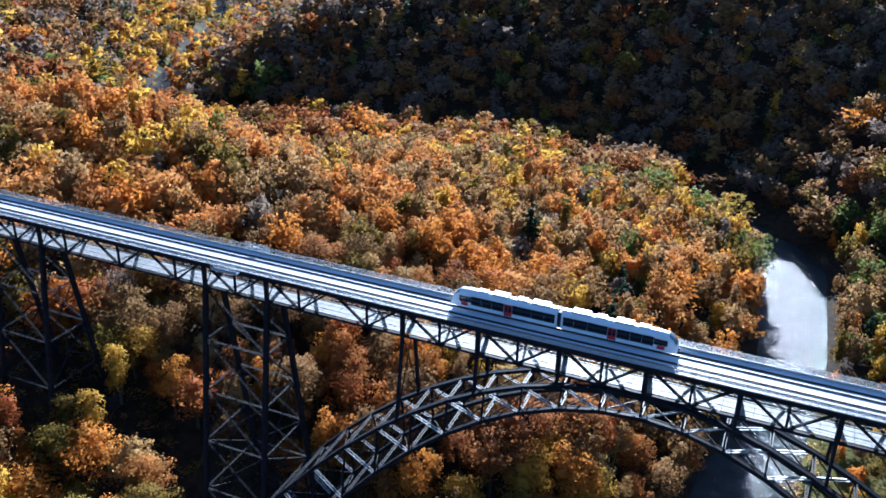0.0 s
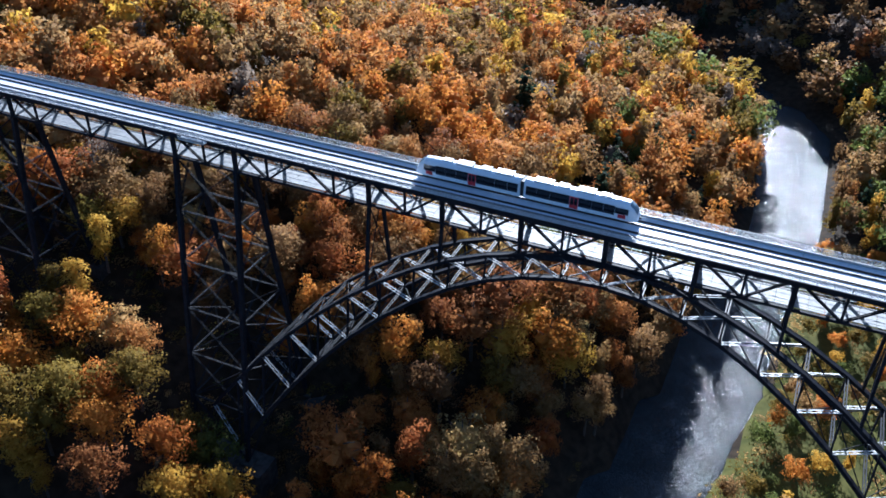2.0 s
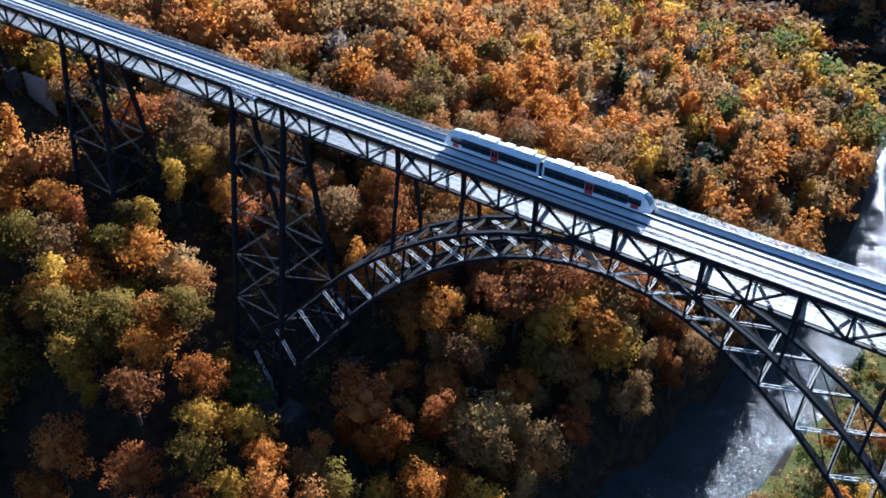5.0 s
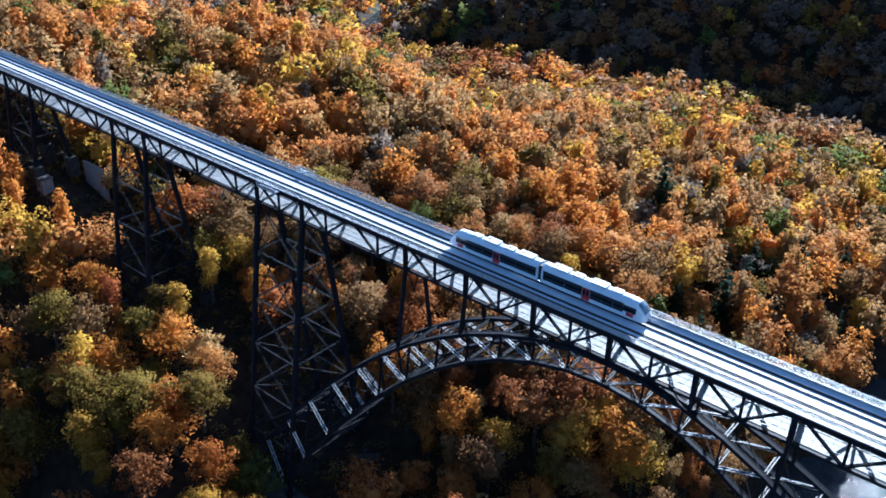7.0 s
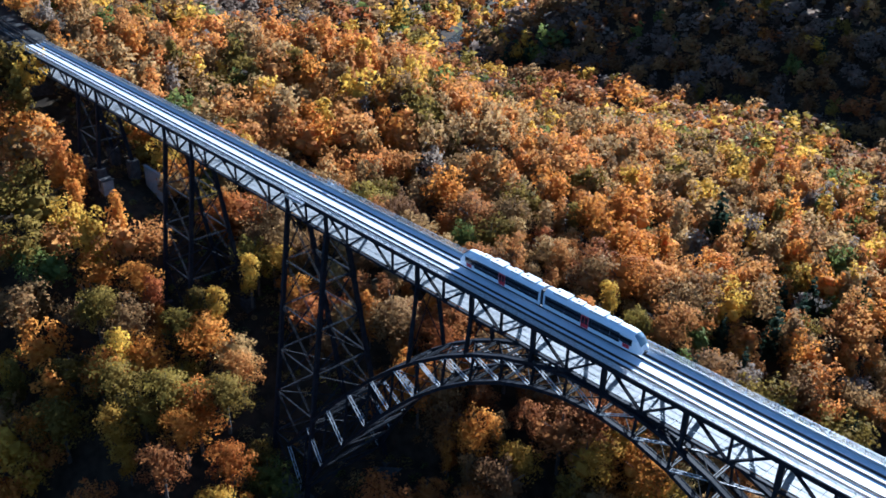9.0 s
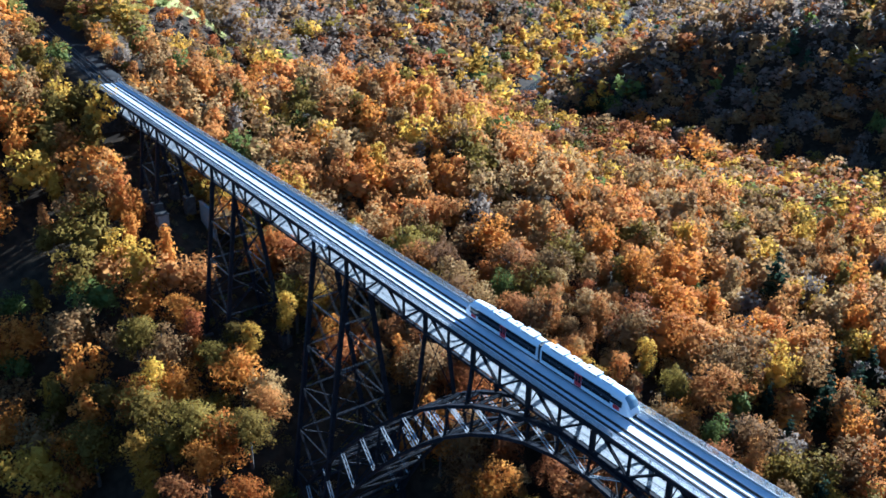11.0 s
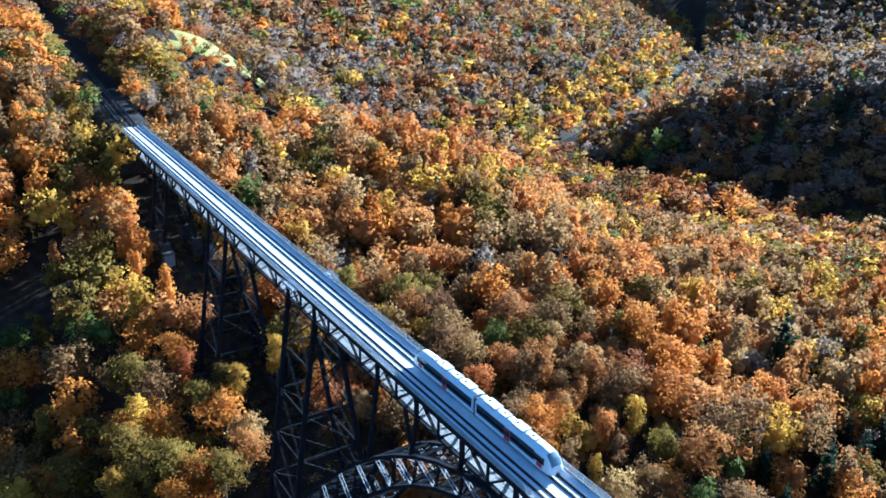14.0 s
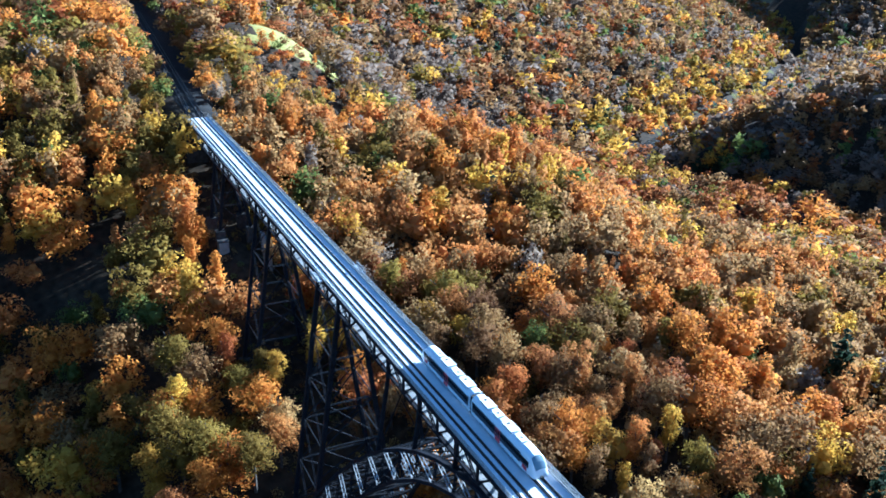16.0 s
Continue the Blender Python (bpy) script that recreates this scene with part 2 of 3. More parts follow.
idx = np.arange(ni * nj).reshape(ni, nj)
quads = np.stack([idx[:-1, :-1], idx[1:, :-1], idx[1:, 1:], idx[:-1, 1:]], -1).reshape(-1, 4)
gm = bpy.data.meshes.new("ground")
gm.from_pydata(np.stack([X, Y, Zg], -1).reshape(-1, 3).tolist(), [], quads.tolist())
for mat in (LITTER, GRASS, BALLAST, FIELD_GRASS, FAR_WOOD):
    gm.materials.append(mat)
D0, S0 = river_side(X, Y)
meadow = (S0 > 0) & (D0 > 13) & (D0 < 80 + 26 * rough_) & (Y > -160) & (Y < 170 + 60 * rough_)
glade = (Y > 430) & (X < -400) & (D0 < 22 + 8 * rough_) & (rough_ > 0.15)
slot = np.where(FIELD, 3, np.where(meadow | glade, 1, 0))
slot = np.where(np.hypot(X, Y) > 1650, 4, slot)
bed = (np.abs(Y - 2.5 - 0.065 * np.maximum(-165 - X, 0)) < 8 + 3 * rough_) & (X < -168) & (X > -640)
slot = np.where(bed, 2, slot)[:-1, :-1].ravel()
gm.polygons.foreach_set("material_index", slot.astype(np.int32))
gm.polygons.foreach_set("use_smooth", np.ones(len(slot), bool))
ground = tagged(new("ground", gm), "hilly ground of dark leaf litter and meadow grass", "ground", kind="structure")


def ribbon(points, widths, z):
    s = Shape()
    pts = np.array(points, float)
    left, right = [], []
    for i, p in enumerate(pts):
        d = pts[min(i + 1, len(pts) - 1)] - pts[max(i - 1, 0)]
        nrm = np.array([-d[1], d[0]]) / np.hypot(*d)
        left.append((*(p + nrm * widths[i]), z)), right.append((*(p - nrm * widths[i]), z))
    n = len(pts)
    s.add(left + right, [(i, n + i, n + i + 1, i + 1) for i in range(n - 1)])
    return s


fine_river = []
for a, b in zip(RIVER[:-1], RIVER[1:]):
    for k in range(8):
        fine_river.append(a + (b - a) * k / 8)
fine_river.append(RIVER[-1])
tagged(part("water", ribbon(fine_river, [half_width(np.array(p[1])) + 7 for p in fine_river], 0.0), WATER), "dark rippling river glittering in the sun", "water", kind="structure")

# ------------------------------------------------------------------ the railway bridge
X0, X1 = -165.0, 345.0
Y0, Y1 = 0.0, 5.0
ZB, ZT = 100.0, 105.7
ZDECK = 106.45
ZRAIL = 106.68
MID = 90.0
NEAR_EDGE, FAR_EDGE = -1.9, 7.1
TRACKS = (0.55, 4.45)
TOWERS = [(0, 15), (-60, -45), (-120, -105), (165, 180), (225, 240), (285, 300)]
POSTS = (45, 60, 75, 90, 105, 120, 135)
BATTER = 1 / 7.0


def plane_y(side, z):
    """The battered plane of the near (-1) or far (+1) legs and ribs."""
    return (Y0 if side < 0 else Y1) + side * (ZB - z) * BATTER


def build_truss():
    t = thing("deck_truss_bridge", "long dark blue-black riveted steel truss carrying the railway deck", "bridge")
    mains = {x for a, b in TOWERS for x in (a, b)} | set(POSTS) | {X0, X1}
    for side, y in ((-1, Y0), (1, Y1)):
        part("top_chord", Shape().box((X0, y - 0.30, ZT - 0.60), (X1, y + 0.30, ZT + 0.25)), STEEL, t)
        part("bottom_chord", Shape().box((X0, y - 0.28, ZB - 0.25), (X1, y + 0.28, ZB + 0.25)), STEEL, t)
        x = X0
        while x < X1 - 1:
            part("diagonal", Shape().lattice((x, y, ZT), (x + 7.5, y, ZB), 0.5, 0.34), STEEL, t)
            part("diagonal", Shape().lattice((x + 7.5, y, ZB), (x + 15, y, ZT), 0.5, 0.34), STEEL, t)
            part("vertical", Shape().beam((x + 7.5, y, ZB), (x + 7.5, y, ZT), 0.4, 0.40), STEEL, t)
            if x in mains:
                part("main_post", Shape().beam((x, y, ZB), (x, y, ZT), 0.6, 0.85), STEEL, t)
            x += 15
    x = X0
    while x <= X1 + 0.1:
        s = Shape().beam((x, Y0, ZB), (x, Y1, ZB), 0.35, 0.4, (0, 0, 1))
        part("cross_beam", s, STEEL, t)
        part("floor_beam", Shape().beam((x, NEAR_EDGE + 0.2, ZT + 0.3), (x, FAR_EDGE - 0.2, ZT + 0.3), 0.45, 0.3, (0, 0, 1)), STEEL, t)
        if x in mains and X0 < x < X1:
            part("sway_brace", Shape().beam((x, Y0, ZB), (x, Y1, ZT), 0.16, 0.16).beam((x, Y1, ZB), (x, Y0, ZT), 0.16, 0.16), STEEL, t)
        x += 7.5
    return t


def build_arch():
    t = thing("bridge_arch", "great dark riveted steel lattice arch under the railway bridge", "arch")

    def up(x):
        return 100.3 - 0.0084 * (x - MID) ** 2 - 0.8

    def low(x):
        return 95.6 - 0.0109 * (x - MID) ** 2

    xs = [6.0 + 84 * i / 12 for i in range(13)]
    xs = xs + [2 * MID - x for x in reversed(xs[:-1])]
    for side in (-1, 1):
        def at(x, z):
            return (x, plane_y(side, z), z)
        for a, b in zip(xs[:-1], xs[1:]):
            for f, nm in ((up, "upper_chord"), (low, "lower_chord")):
                if f is low and min(a, 2 * MID - b) < 11:
                    continue
                m = Shape().beam(at(a, f(a)), at(b, f(b)), 0.85, 0.7)
                for e in (-0.5, 0.5):
                    pa, pb = at(a, f(a) + 0.38), at(b, f(b) + 0.38)
                    m.beam((pa[0], pa[1] + e, pa[2]), (pb[0], pb[1] + e, pb[2]), 0.14, 0.10)
                part(nm, m, STEEL, t)
        for i, x in enumerate(xs):
            if low(x) > 24:
                part("arch_post", Shape().lattice(at(x, up(x)), at(x, low(x)), 0.55, 0.25), STEEL, t)
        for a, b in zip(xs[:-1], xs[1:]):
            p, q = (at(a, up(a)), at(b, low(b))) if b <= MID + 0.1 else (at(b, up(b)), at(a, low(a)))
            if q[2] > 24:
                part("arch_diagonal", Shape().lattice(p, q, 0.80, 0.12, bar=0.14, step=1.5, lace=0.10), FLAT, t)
    for i, x in enumerate(xs):
        for f in (up, low):
            z = f(x)
            if z > 24:
                part("cross_strut", Shape().lattice((x, plane_y(-1, z), z), (x, plane_y(1, z), z), 0.6, 0.3, (1, 0, 0)), STEEL_TOP, t)
    for a, b in zip(xs[:-1], xs[1:]):
        for f in (up, low):
            za, zb = f(a), f(b)
            if min(za, zb) > 24:
                s = Shape().beam((a, plane_y(-1, za), za), (b, plane_y(1, zb), zb), 0.28, 0.1, (0, 0, 1))
                s.beam((a, plane_y(1, za), za - 0.12), (b, plane_y(-1, zb), zb - 0.12), 0.28, 0.1, (0, 0, 1))
                part("wind_brace", s, STEEL_TOP, t)
        za, zb = up(a), low(a)
        if zb > 24:
            part("sway_brace", Shape().beam((a, plane_y(-1, za), za), (a, plane_y(1, zb), zb), 0.2, 0.12).beam((a + 0.15, plane_y(1, za), za), (a + 0.15, plane_y(-1, zb), zb), 0.2, 0.12), STEEL, t)
    for x in POSTS:
        z = up(x)
        if ZB - z > 1.5:
            for side in (-1, 1):
                y = Y0 if side < 0 else Y1
                part("spandrel_column", Shape().lattice((x, y, ZB), (x, plane_y(side, z), z), 0.75, 0.5, bar=0.24).beam((x, y, ZB), (x, plane_y(side, z), z), 0.3, 0.45), STEEL, t)
            part("column_brace", Shape().beam((x, Y0, ZB), (x, plane_y(1, z), z), 0.14, 0.14).beam((x, Y1, ZB), (x, plane_y(-1, z), z), 0.14, 0.14), STEEL, t)
    return t


def build_tower(x0, x1, base, level=11.8):
    t = thing("trestle_tower", "tall battered dark steel lattice trestle tower on a stone footing", "tower", "trestle towers of the bridge")
    zs = [ZB]
    while zs[-1] - level > base + 4:
        zs.append(zs[-1] - level)
    zs.append(base)
    legs = [(x, s) for x in (x0, x1) for s in (-1, 1)]
    for x, s in legs:
        part("leg", Shape().beam((x, plane_y(s, ZB), ZB), (x, plane_y(s, base), base), 0.74, 0.74).lattice((x, plane_y(s, ZB), ZB), (x, plane_y(s, base), base), 1.05, 0.86, bar=0.1, step=1.6), STEEL, t)
        part("footing", Shape().box((x - 1.6, plane_y(s, base) - 1.6, base - 6), (x + 1.6, plane_y(s, base) + 1.6, base + 0.3)), STONE, t)
    for za, zb in zip(zs[:-1], zs[1:]):
        for s in (-1, 1):
            a, b = plane_y(s, za), plane_y(s, zb)
            if zb > base + 1:
                part("strut", Shape().lattice((x0, b, zb), (x1, b, zb), 0.42, 0.16, (0, 0, 1), bar=0.11, lace=0.06), STEEL_TOP, t)
            part("brace", Shape().lattice((x0, a, za), (x1, b, zb), 0.44, 0.12, bar=0.10, lace=0.06), STEEL, t)
            part("brace", Shape().lattice((x1, a, za), (x0, b, zb), 0.44, 0.12, bar=0.10, lace=0.06), STEEL, t)
        for x in (x0, x1):
            p, q, r, u = plane_y(-1, za), plane_y(1, za), plane_y(-1, zb), plane_y(1, zb)
            if zb > base + 1:
                part("strut", Shape().lattice((x, r, zb), (x, u, zb), 0.42, 0.16, (0, 0, 1), bar=0.11, lace=0.06), STEEL_TOP, t)
            part("brace", Shape().lattice((x, p, za), (x, u, zb), 0.42, 0.12, (1, 0, 0), bar=0.10, lace=0.06), STEEL, t)
            part("brace", Shape().lattice((x, q, za), (x, r, zb), 0.42, 0.12, (1, 0, 0), bar=0.10, lace=0.06), STEEL, t)
    return t


def build_deck():
    t = thing("railway_deck", "pale sunlit bridge deck with raised centre plates and kerbs", "deck")
    x = X0
    while x < X1 - 0.1:
        part("deck_plate", Shape().box((x + 0.02, NEAR_EDGE, ZDECK - 0.22), (x + 14.98, FAR_EDGE, ZDECK)), DECK, t)
        x += 15
    for y, w in ((NEAR_EDGE + 0.06, 0.12), (FAR_EDGE - 0.06, 0.12)):
        part("edge_beam", Shape().box((X0, y - w, ZDECK - 0.75), (X1, y + w, ZDECK + 0.16)), STEEL, t)
    return t


def build_track(yc):
    t = thing("railway_track", "pair of dark rails with guard rails on the bridge deck", "track", "tracks on the bridge")
    for dy in (-0.75, 0.75):
        s = Shape().box((X0, yc + dy - 0.13, ZDECK + 0.004), (X1, yc + dy + 0.13, ZDECK + 0.16))
        part("rail_seat", s, TRAIN_DARK, t)
        s = Shape().box((X0, yc + dy - 0.07, ZDECK + 0.16), (X1, yc + dy + 0.07, ZDECK + 0.19)).box((X0, yc + dy - 0.035, ZDECK + 0.17), (X1, yc + dy + 0.035, ZRAIL))
        part("rail", s, RAIL, t)
    for dy in (-0.46, 0.46):
        part("guard_rail", Shape().box((X0, yc + dy - 0.05, ZDECK + 0.004), (X1, yc + dy + 0.05, ZRAIL - 0.1)), RAIL, t)
    return t


def build_railing(y, height, name, label, gap, wire):
    t = thing(name, label, "railing", "railings along the deck")
    for z in np.linspace(0.25, height, 6):
        part("rail_bar", Shape().beam((X0, y, ZDECK + z), (X1, y, ZDECK + z), 0.045, 0.045 if z < height else 0.09), GALV, t)
    post = Shape().box((-0.05, -0.05, -0.3), (0.05, 0.05, height)).mesh("post", GALV)
    x = X0
    while x <= X1:
        o = part("post", post, None, t)
        o.location = (x, y, ZDECK)
        x += 2.5
    panel = Shape()
    for k in range(int(7.4 / gap)):
        panel.box((0.05 + gap * k, -0.012, 0.22), (0.05 + gap * k + wire, 0.012, height - 0.03))
    panel = panel.mesh("mesh_panel", GALV)
    x = X0
    while x < X1 - 1:
        o = part("mesh_panel", panel, None, t)
        o.location = (x, y, ZDECK)
        x += 7.5
    return t


def build_walkway():
    t = thing("inspection_walkway", "pale grey planked walkway on the bottom chords", "walkway")
    plank = Shape().box((0.03, 0.45, 0.27), (2.47, 4.55, 0.34)).mesh("plank", WALKWAY)
    x = X0
    while x < X1 - 0.1:
        o = part("plank", plank, None, t)
        o.location = (x, 0, ZB)
        x += 2.5
    for y in (0.6, 4.4):
        for z in (0.7, 1.3):
            part("handrail", Shape().beam((X0, y, ZB + z), (X1, y, ZB + z), 0.05, 0.05), GALV, t)
    return t


build_truss()
build_arch()
for a, b in TOWERS:
    mid = (a + b) / 2
    base = {7.5: 27.0, 172.5: 27.0, -52.5: 52.0, -112.5: 79.0, 232.5: 55.0, 292.5: 75.0}[mid]
    build_tower(a, b, base)
build_deck()
for yc in TRACKS:
    build_track(yc)
def build_parapet(y):
    """Solid foot plates along the far railing."""
    t = thing("deck_parapet", "low blue-grey steel foot plate under the railing", "parapet")
    plate = Shape().box((0.02, -0.02, 0.004), (7.48, 0.02, 0.46)).box((0.02, -0.06, 0.46), (7.48, 0.04, 0.50)).mesh("foot_plate", GALV)
    for k in range(int((X1 - X0) / 7.5)):
        part("foot_plate", plate, None, t).location = (X0 + 7.5 * k, y, ZDECK)
    return t


build_parapet(FAR_EDGE - 0.26)
build_railing(NEAR_EDGE + 0.05, 1.15, "bridge_railing", "grey galvanised railing on the deck edge", 0.12, 0.04)
build_railing(FAR_EDGE - 0.05, 1.45, "bridge_railing", "grey galvanised railing with fine mesh infill on the deck edge", 0.18, 0.012)
build_walkway()

# abutments and arch springings
for xa, xb in ((X0 - 9, X0 + 1.5), (X1 - 1.5, X1 + 9)):
    ab = thing("bridge_abutment", "grey stone abutment where the bridge meets the hill", "abutment", "abutments")
    part("block", Shape().box((xa, NEAR_EDGE - 1, 84), (xb, FAR_EDGE + 1, 99.6)), STONE, ab)
    part("upstand", Shape().box((xa, NEAR_EDGE - 1, 99.6), (min(xb, X0 - 0.2) if xa < 0 else xb, FAR_EDGE + 1, 106.6)) if xa < 0 else Shape().box((X1 + 0.2, NEAR_EDGE - 1, 99.6), (xb, FAR_EDGE + 1, 106.2)), STONE, ab)
for xa, xb in ((-6, 20), (160, 186)):
    sp = thing("arch_foundation", "massive dark masonry block at the foot of the arch", "foundation", "arch foundations")
    for s in (-1, 1):
        yy = plane_y(s, 30)
        part("block", Shape().box((xa, yy - 3.5, 8), (xb, yy + 3.5, 26.6)), STONE, sp)


# ------------------------------------------------------------------ the railcar
def section(w, z0, z1, roof, n=5):
    """Half-rounded cross-section of a car body, as (y, z)."""
    pts = [(-w, z0), (-w - 0.03, (z0 + z1) / 2), (-w + 0.04, z1)]
    for i in range(1, n):
        a = math.pi * (1 - i / n)
        pts.append((math.cos(a) * (w - 0.12), z1 + math.sin(a) * (roof - z1)))
    return pts + [(w - 0.04, z1), (w + 0.03, (z0 + z1) / 2), (w, z0)]


def build_railcar(xc, yc):
    t = thing("railcar", "white two-car diesel train with red doors and dark window band", "train", at=(xc, yc, ZRAIL))
    L = 20.4
    for sgn in (-1, 1):
        rings = []
        for x, w, z1, roof, z0 in ((0.35, 1.36, 3.0, 3.75, 0.45), (17.2, 1.36, 3.0, 3.75, 0.45), (18.6, 1.34, 2.9, 3.62, 0.45), (19.5, 1.28, 2.3, 3.0, 0.5), (20.2, 1.18, 1.35, 1.9, 0.6), (L, 1.05, 1.0, 1.25, 0.7)):
            rings.append([(sgn * x, y, z) for y, z in section(w, z0, z1, roof)])
        s = Shape()
        n = len(rings[0])
        s.add([p for r in rings for p in r], [(i * n + j, i * n + (j + 1) % n, (i + 1) * n + (j + 1) % n, (i + 1) * n + j) for i in range(len(rings) - 1) for j in range(n)])
        s.add(rings[0], [tuple(range(n))]).add(rings[-1], [tuple(range(n))])
        body = part("car_body", s, TRAIN_WHITE, t)
        bm = bmesh.new()
        bm.from_mesh(body.data)
        bmesh.ops.recalc_face_normals(bm, faces=bm.faces)
        bm.to_mesh(body.data)
        bm.free()
        screen, cols = [], 9
        for x, z1, roof, half in ((18.72, 2.82, 3.56, 0.92), (19.1, 2.57, 3.31, 0.98), (19.5, 2.3, 3.0, 1.0), (19.85, 1.83, 2.45, 0.98), (20.12, 1.46, 2.02, 0.92)):
            for k in range(cols):
                y = half * (2 * k / (cols - 1) - 1)
                screen.append((sgn * (x + 0.05), y, z1 + math.sqrt(max(0.0, 1 - (y / 1.2) ** 2)) * (roof - z1) + 0.03))
        low = [(x - sgn * 0.12, y, z - 0.12) for x, y, z in screen]
        faces = [(r * cols + k, r * cols + k + 1, (r + 1) * cols + k + 1, (r + 1) * cols + k) for r in range(4) for k in range(cols - 1)]
        part("windscreen", Shape().add(screen, faces).add(low, faces), TRAIN_SCREEN, t)
        for side in (-1, 1):
            a, b = sorted((sgn * 20.18, sgn * 20.32))
            part("headlight", Shape().box((a, side * 0.75 - 0.16, 1.05), (b, side * 0.75 + 0.16, 1.25)), WHITE_SIGN, t)
        for side in (-1, 1):
            y0, y1 = sorted((side * 1.30, side * 1.405))
            for wa, wb in ((0.75, 2.63), (2.66, 5.03), (5.06, 8.55), (10.15, 12.43), (12.46, 14.43), (14.46, 16.37)):
                a, b = sorted((sgn * wa, sgn * wb))
                part("window", Shape().box((a, y0, 1.15), (b, y1, 2.86)), TRAIN_GLASS, t)
            a, b = sorted((sgn * 16.4, sgn * 18.7))
            part("cab_window", Shape().box((a, y0, 1.55), (b, y1, 2.65)), TRAIN_GLASS, t)
            a, b = sorted((sgn * 8.6, sgn * 10.1))
            door = part("door", Shape().box((a, y0, 0.55), (b, y1, 2.8)), TRAIN_RED, t, "red double door")
            yy0, yy1 = sorted((side * 1.40, side * 1.415))
            for da, db in ((8.75, 9.28), (9.42, 9.95)):
                a, b = sorted((sgn * da, sgn * db))
                part("door_pane", Shape().box((a, yy0, 1.3), (b, yy1, 2.6)), TRAIN_GLASS, door)
            a, b = sorted((sgn * 17.0, sgn * 18.3))
            part("red_panel", Shape().box((a, side * 1.40 - 0.01, 0.8), (b, side * 1.40 + 0.01, 1.5)), TRAIN_RED, t)
        for xa, xb, w, z in ((2.0, 5.2, 0.85, 4.0), (6.2, 8.0, 0.7, 3.95), (9.6, 12.6, 0.85, 4.02), (13.6, 15.4, 0.6, 3.93)):
            a, b = sorted((sgn * xa, sgn * xb))
            unit = part("roof_unit", Shape().box((a, -w, 3.55), (b, w, z)), TRAIN_ROOF, t, "grey roof equipment box")
            part("grille", Shape().box((a + 0.5, -w * 0.3, z), (a + 0.9, w * 0.3, z + 0.03)), TRAIN_DARK, unit)
        for xb_ in (3.0 if sgn > 0 else 0.0, 16.0):
            if xb_ == 0.0:
                continue
            bog = part("bogie", Shape().box((sgn * xb_ - 1.5, -1.0, 0.35), (sgn * xb_ + 1.5, 1.0, 0.75)), TRAIN_DARK, t)
            for dx in (-0.95, 0.95):
                for wy in (-0.75, 0.75):
                    s = Shape()
                    k = 14
                    ring = [(sgn * xb_ + dx + 0.38 * math.cos(2 * math.pi * i / k), 0.385 + 0.38 * math.sin(2 * math.pi * i / k)) for i in range(k)]
                    s.add([(x, wy - 0.07, z) for x, z in ring] + [(x, wy + 0.07, z) for x, z in ring],
                          [tuple(range(k)), tuple(range(2 * k - 1, k - 1, -1))] + [(i, (i + 1) % k, k + (i + 1) % k, k + i) for i in range(k)])
                    part("wheel", s, RAIL, bog)
        part("skirt", Shape().box((sgn * 10 - 4.2, -1.2, 0.3), (sgn * 10 + 4.2, 1.2, 0.6)), TRAIN_DARK, t)
        a, b = sorted((sgn * 20.2, sgn * 20.75))
        part("coupler", Shape().box((a, -0.2, 0.75), (b, 0.2, 1.05)), TRAIN_DARK, t)
    part("bellows", Shape().box((-0.36, -1.15, 0.6), (0.36, 1.15, 3.45)), TRAIN_DARK, t, "black rubber bellows")
    return t


build_railcar(73.6, TRACKS[1])


# ------------------------------------------------------------------ trees
def leaves(rng, n, lobes, size, flat=0.5):
    """n small three-cornered leaf sprays over the outsides of the lobes (x, y, z, radius, height factor): three corners and a normal each."""
    lobes = np.array(lobes, float)
    weight = lobes[:, 3] ** 2
    pick = rng.choice(len(lobes), n, p=weight / weight.sum())
    d = rng.normal(size=(n, 3))
    d[:, 2] += 0.35
    d /= np.linalg.norm(d, axis=1)[:, None]
    r = lobes[pick, 3] * (0.45 + 0.8 * rng.random(n) ** 0.8)
    c = lobes[pick, :3] + d * np.stack([r, r, r * lobes[pick, 4]], 1)
    nrm = d + rng.normal(size=(n, 3)) * flat
    nrm /= np.linalg.norm(nrm, axis=1)[:, None]
    ref = rng.normal(size=(n, 3))
    u = np.cross(nrm, ref)
    u /= np.linalg.norm(u, axis=1)[:, None]
    w = np.cross(nrm, u)
    s = size * (0.55 + 0.9 * rng.random(n) ** 1.5)[:, None]
    out = c - lobes[:, :3].mean(0)
    out /= np.linalg.norm(out, axis=1)[:, None] + 1e-6
    soft = 0.65 * d + 0.75 * out + 0.25 * nrm
    soft /= np.linalg.norm(soft, axis=1)[:, None]
    turn = (np.einsum("ij,ij->i", soft, nrm) < 0)[:, None]
    w = np.where(turn, -w, w)
    return np.stack([c + u * s, c - u * s * 0.6 + w * s * 0.85, c - u * s * 0.6 - w * s * 0.85, soft], 1)


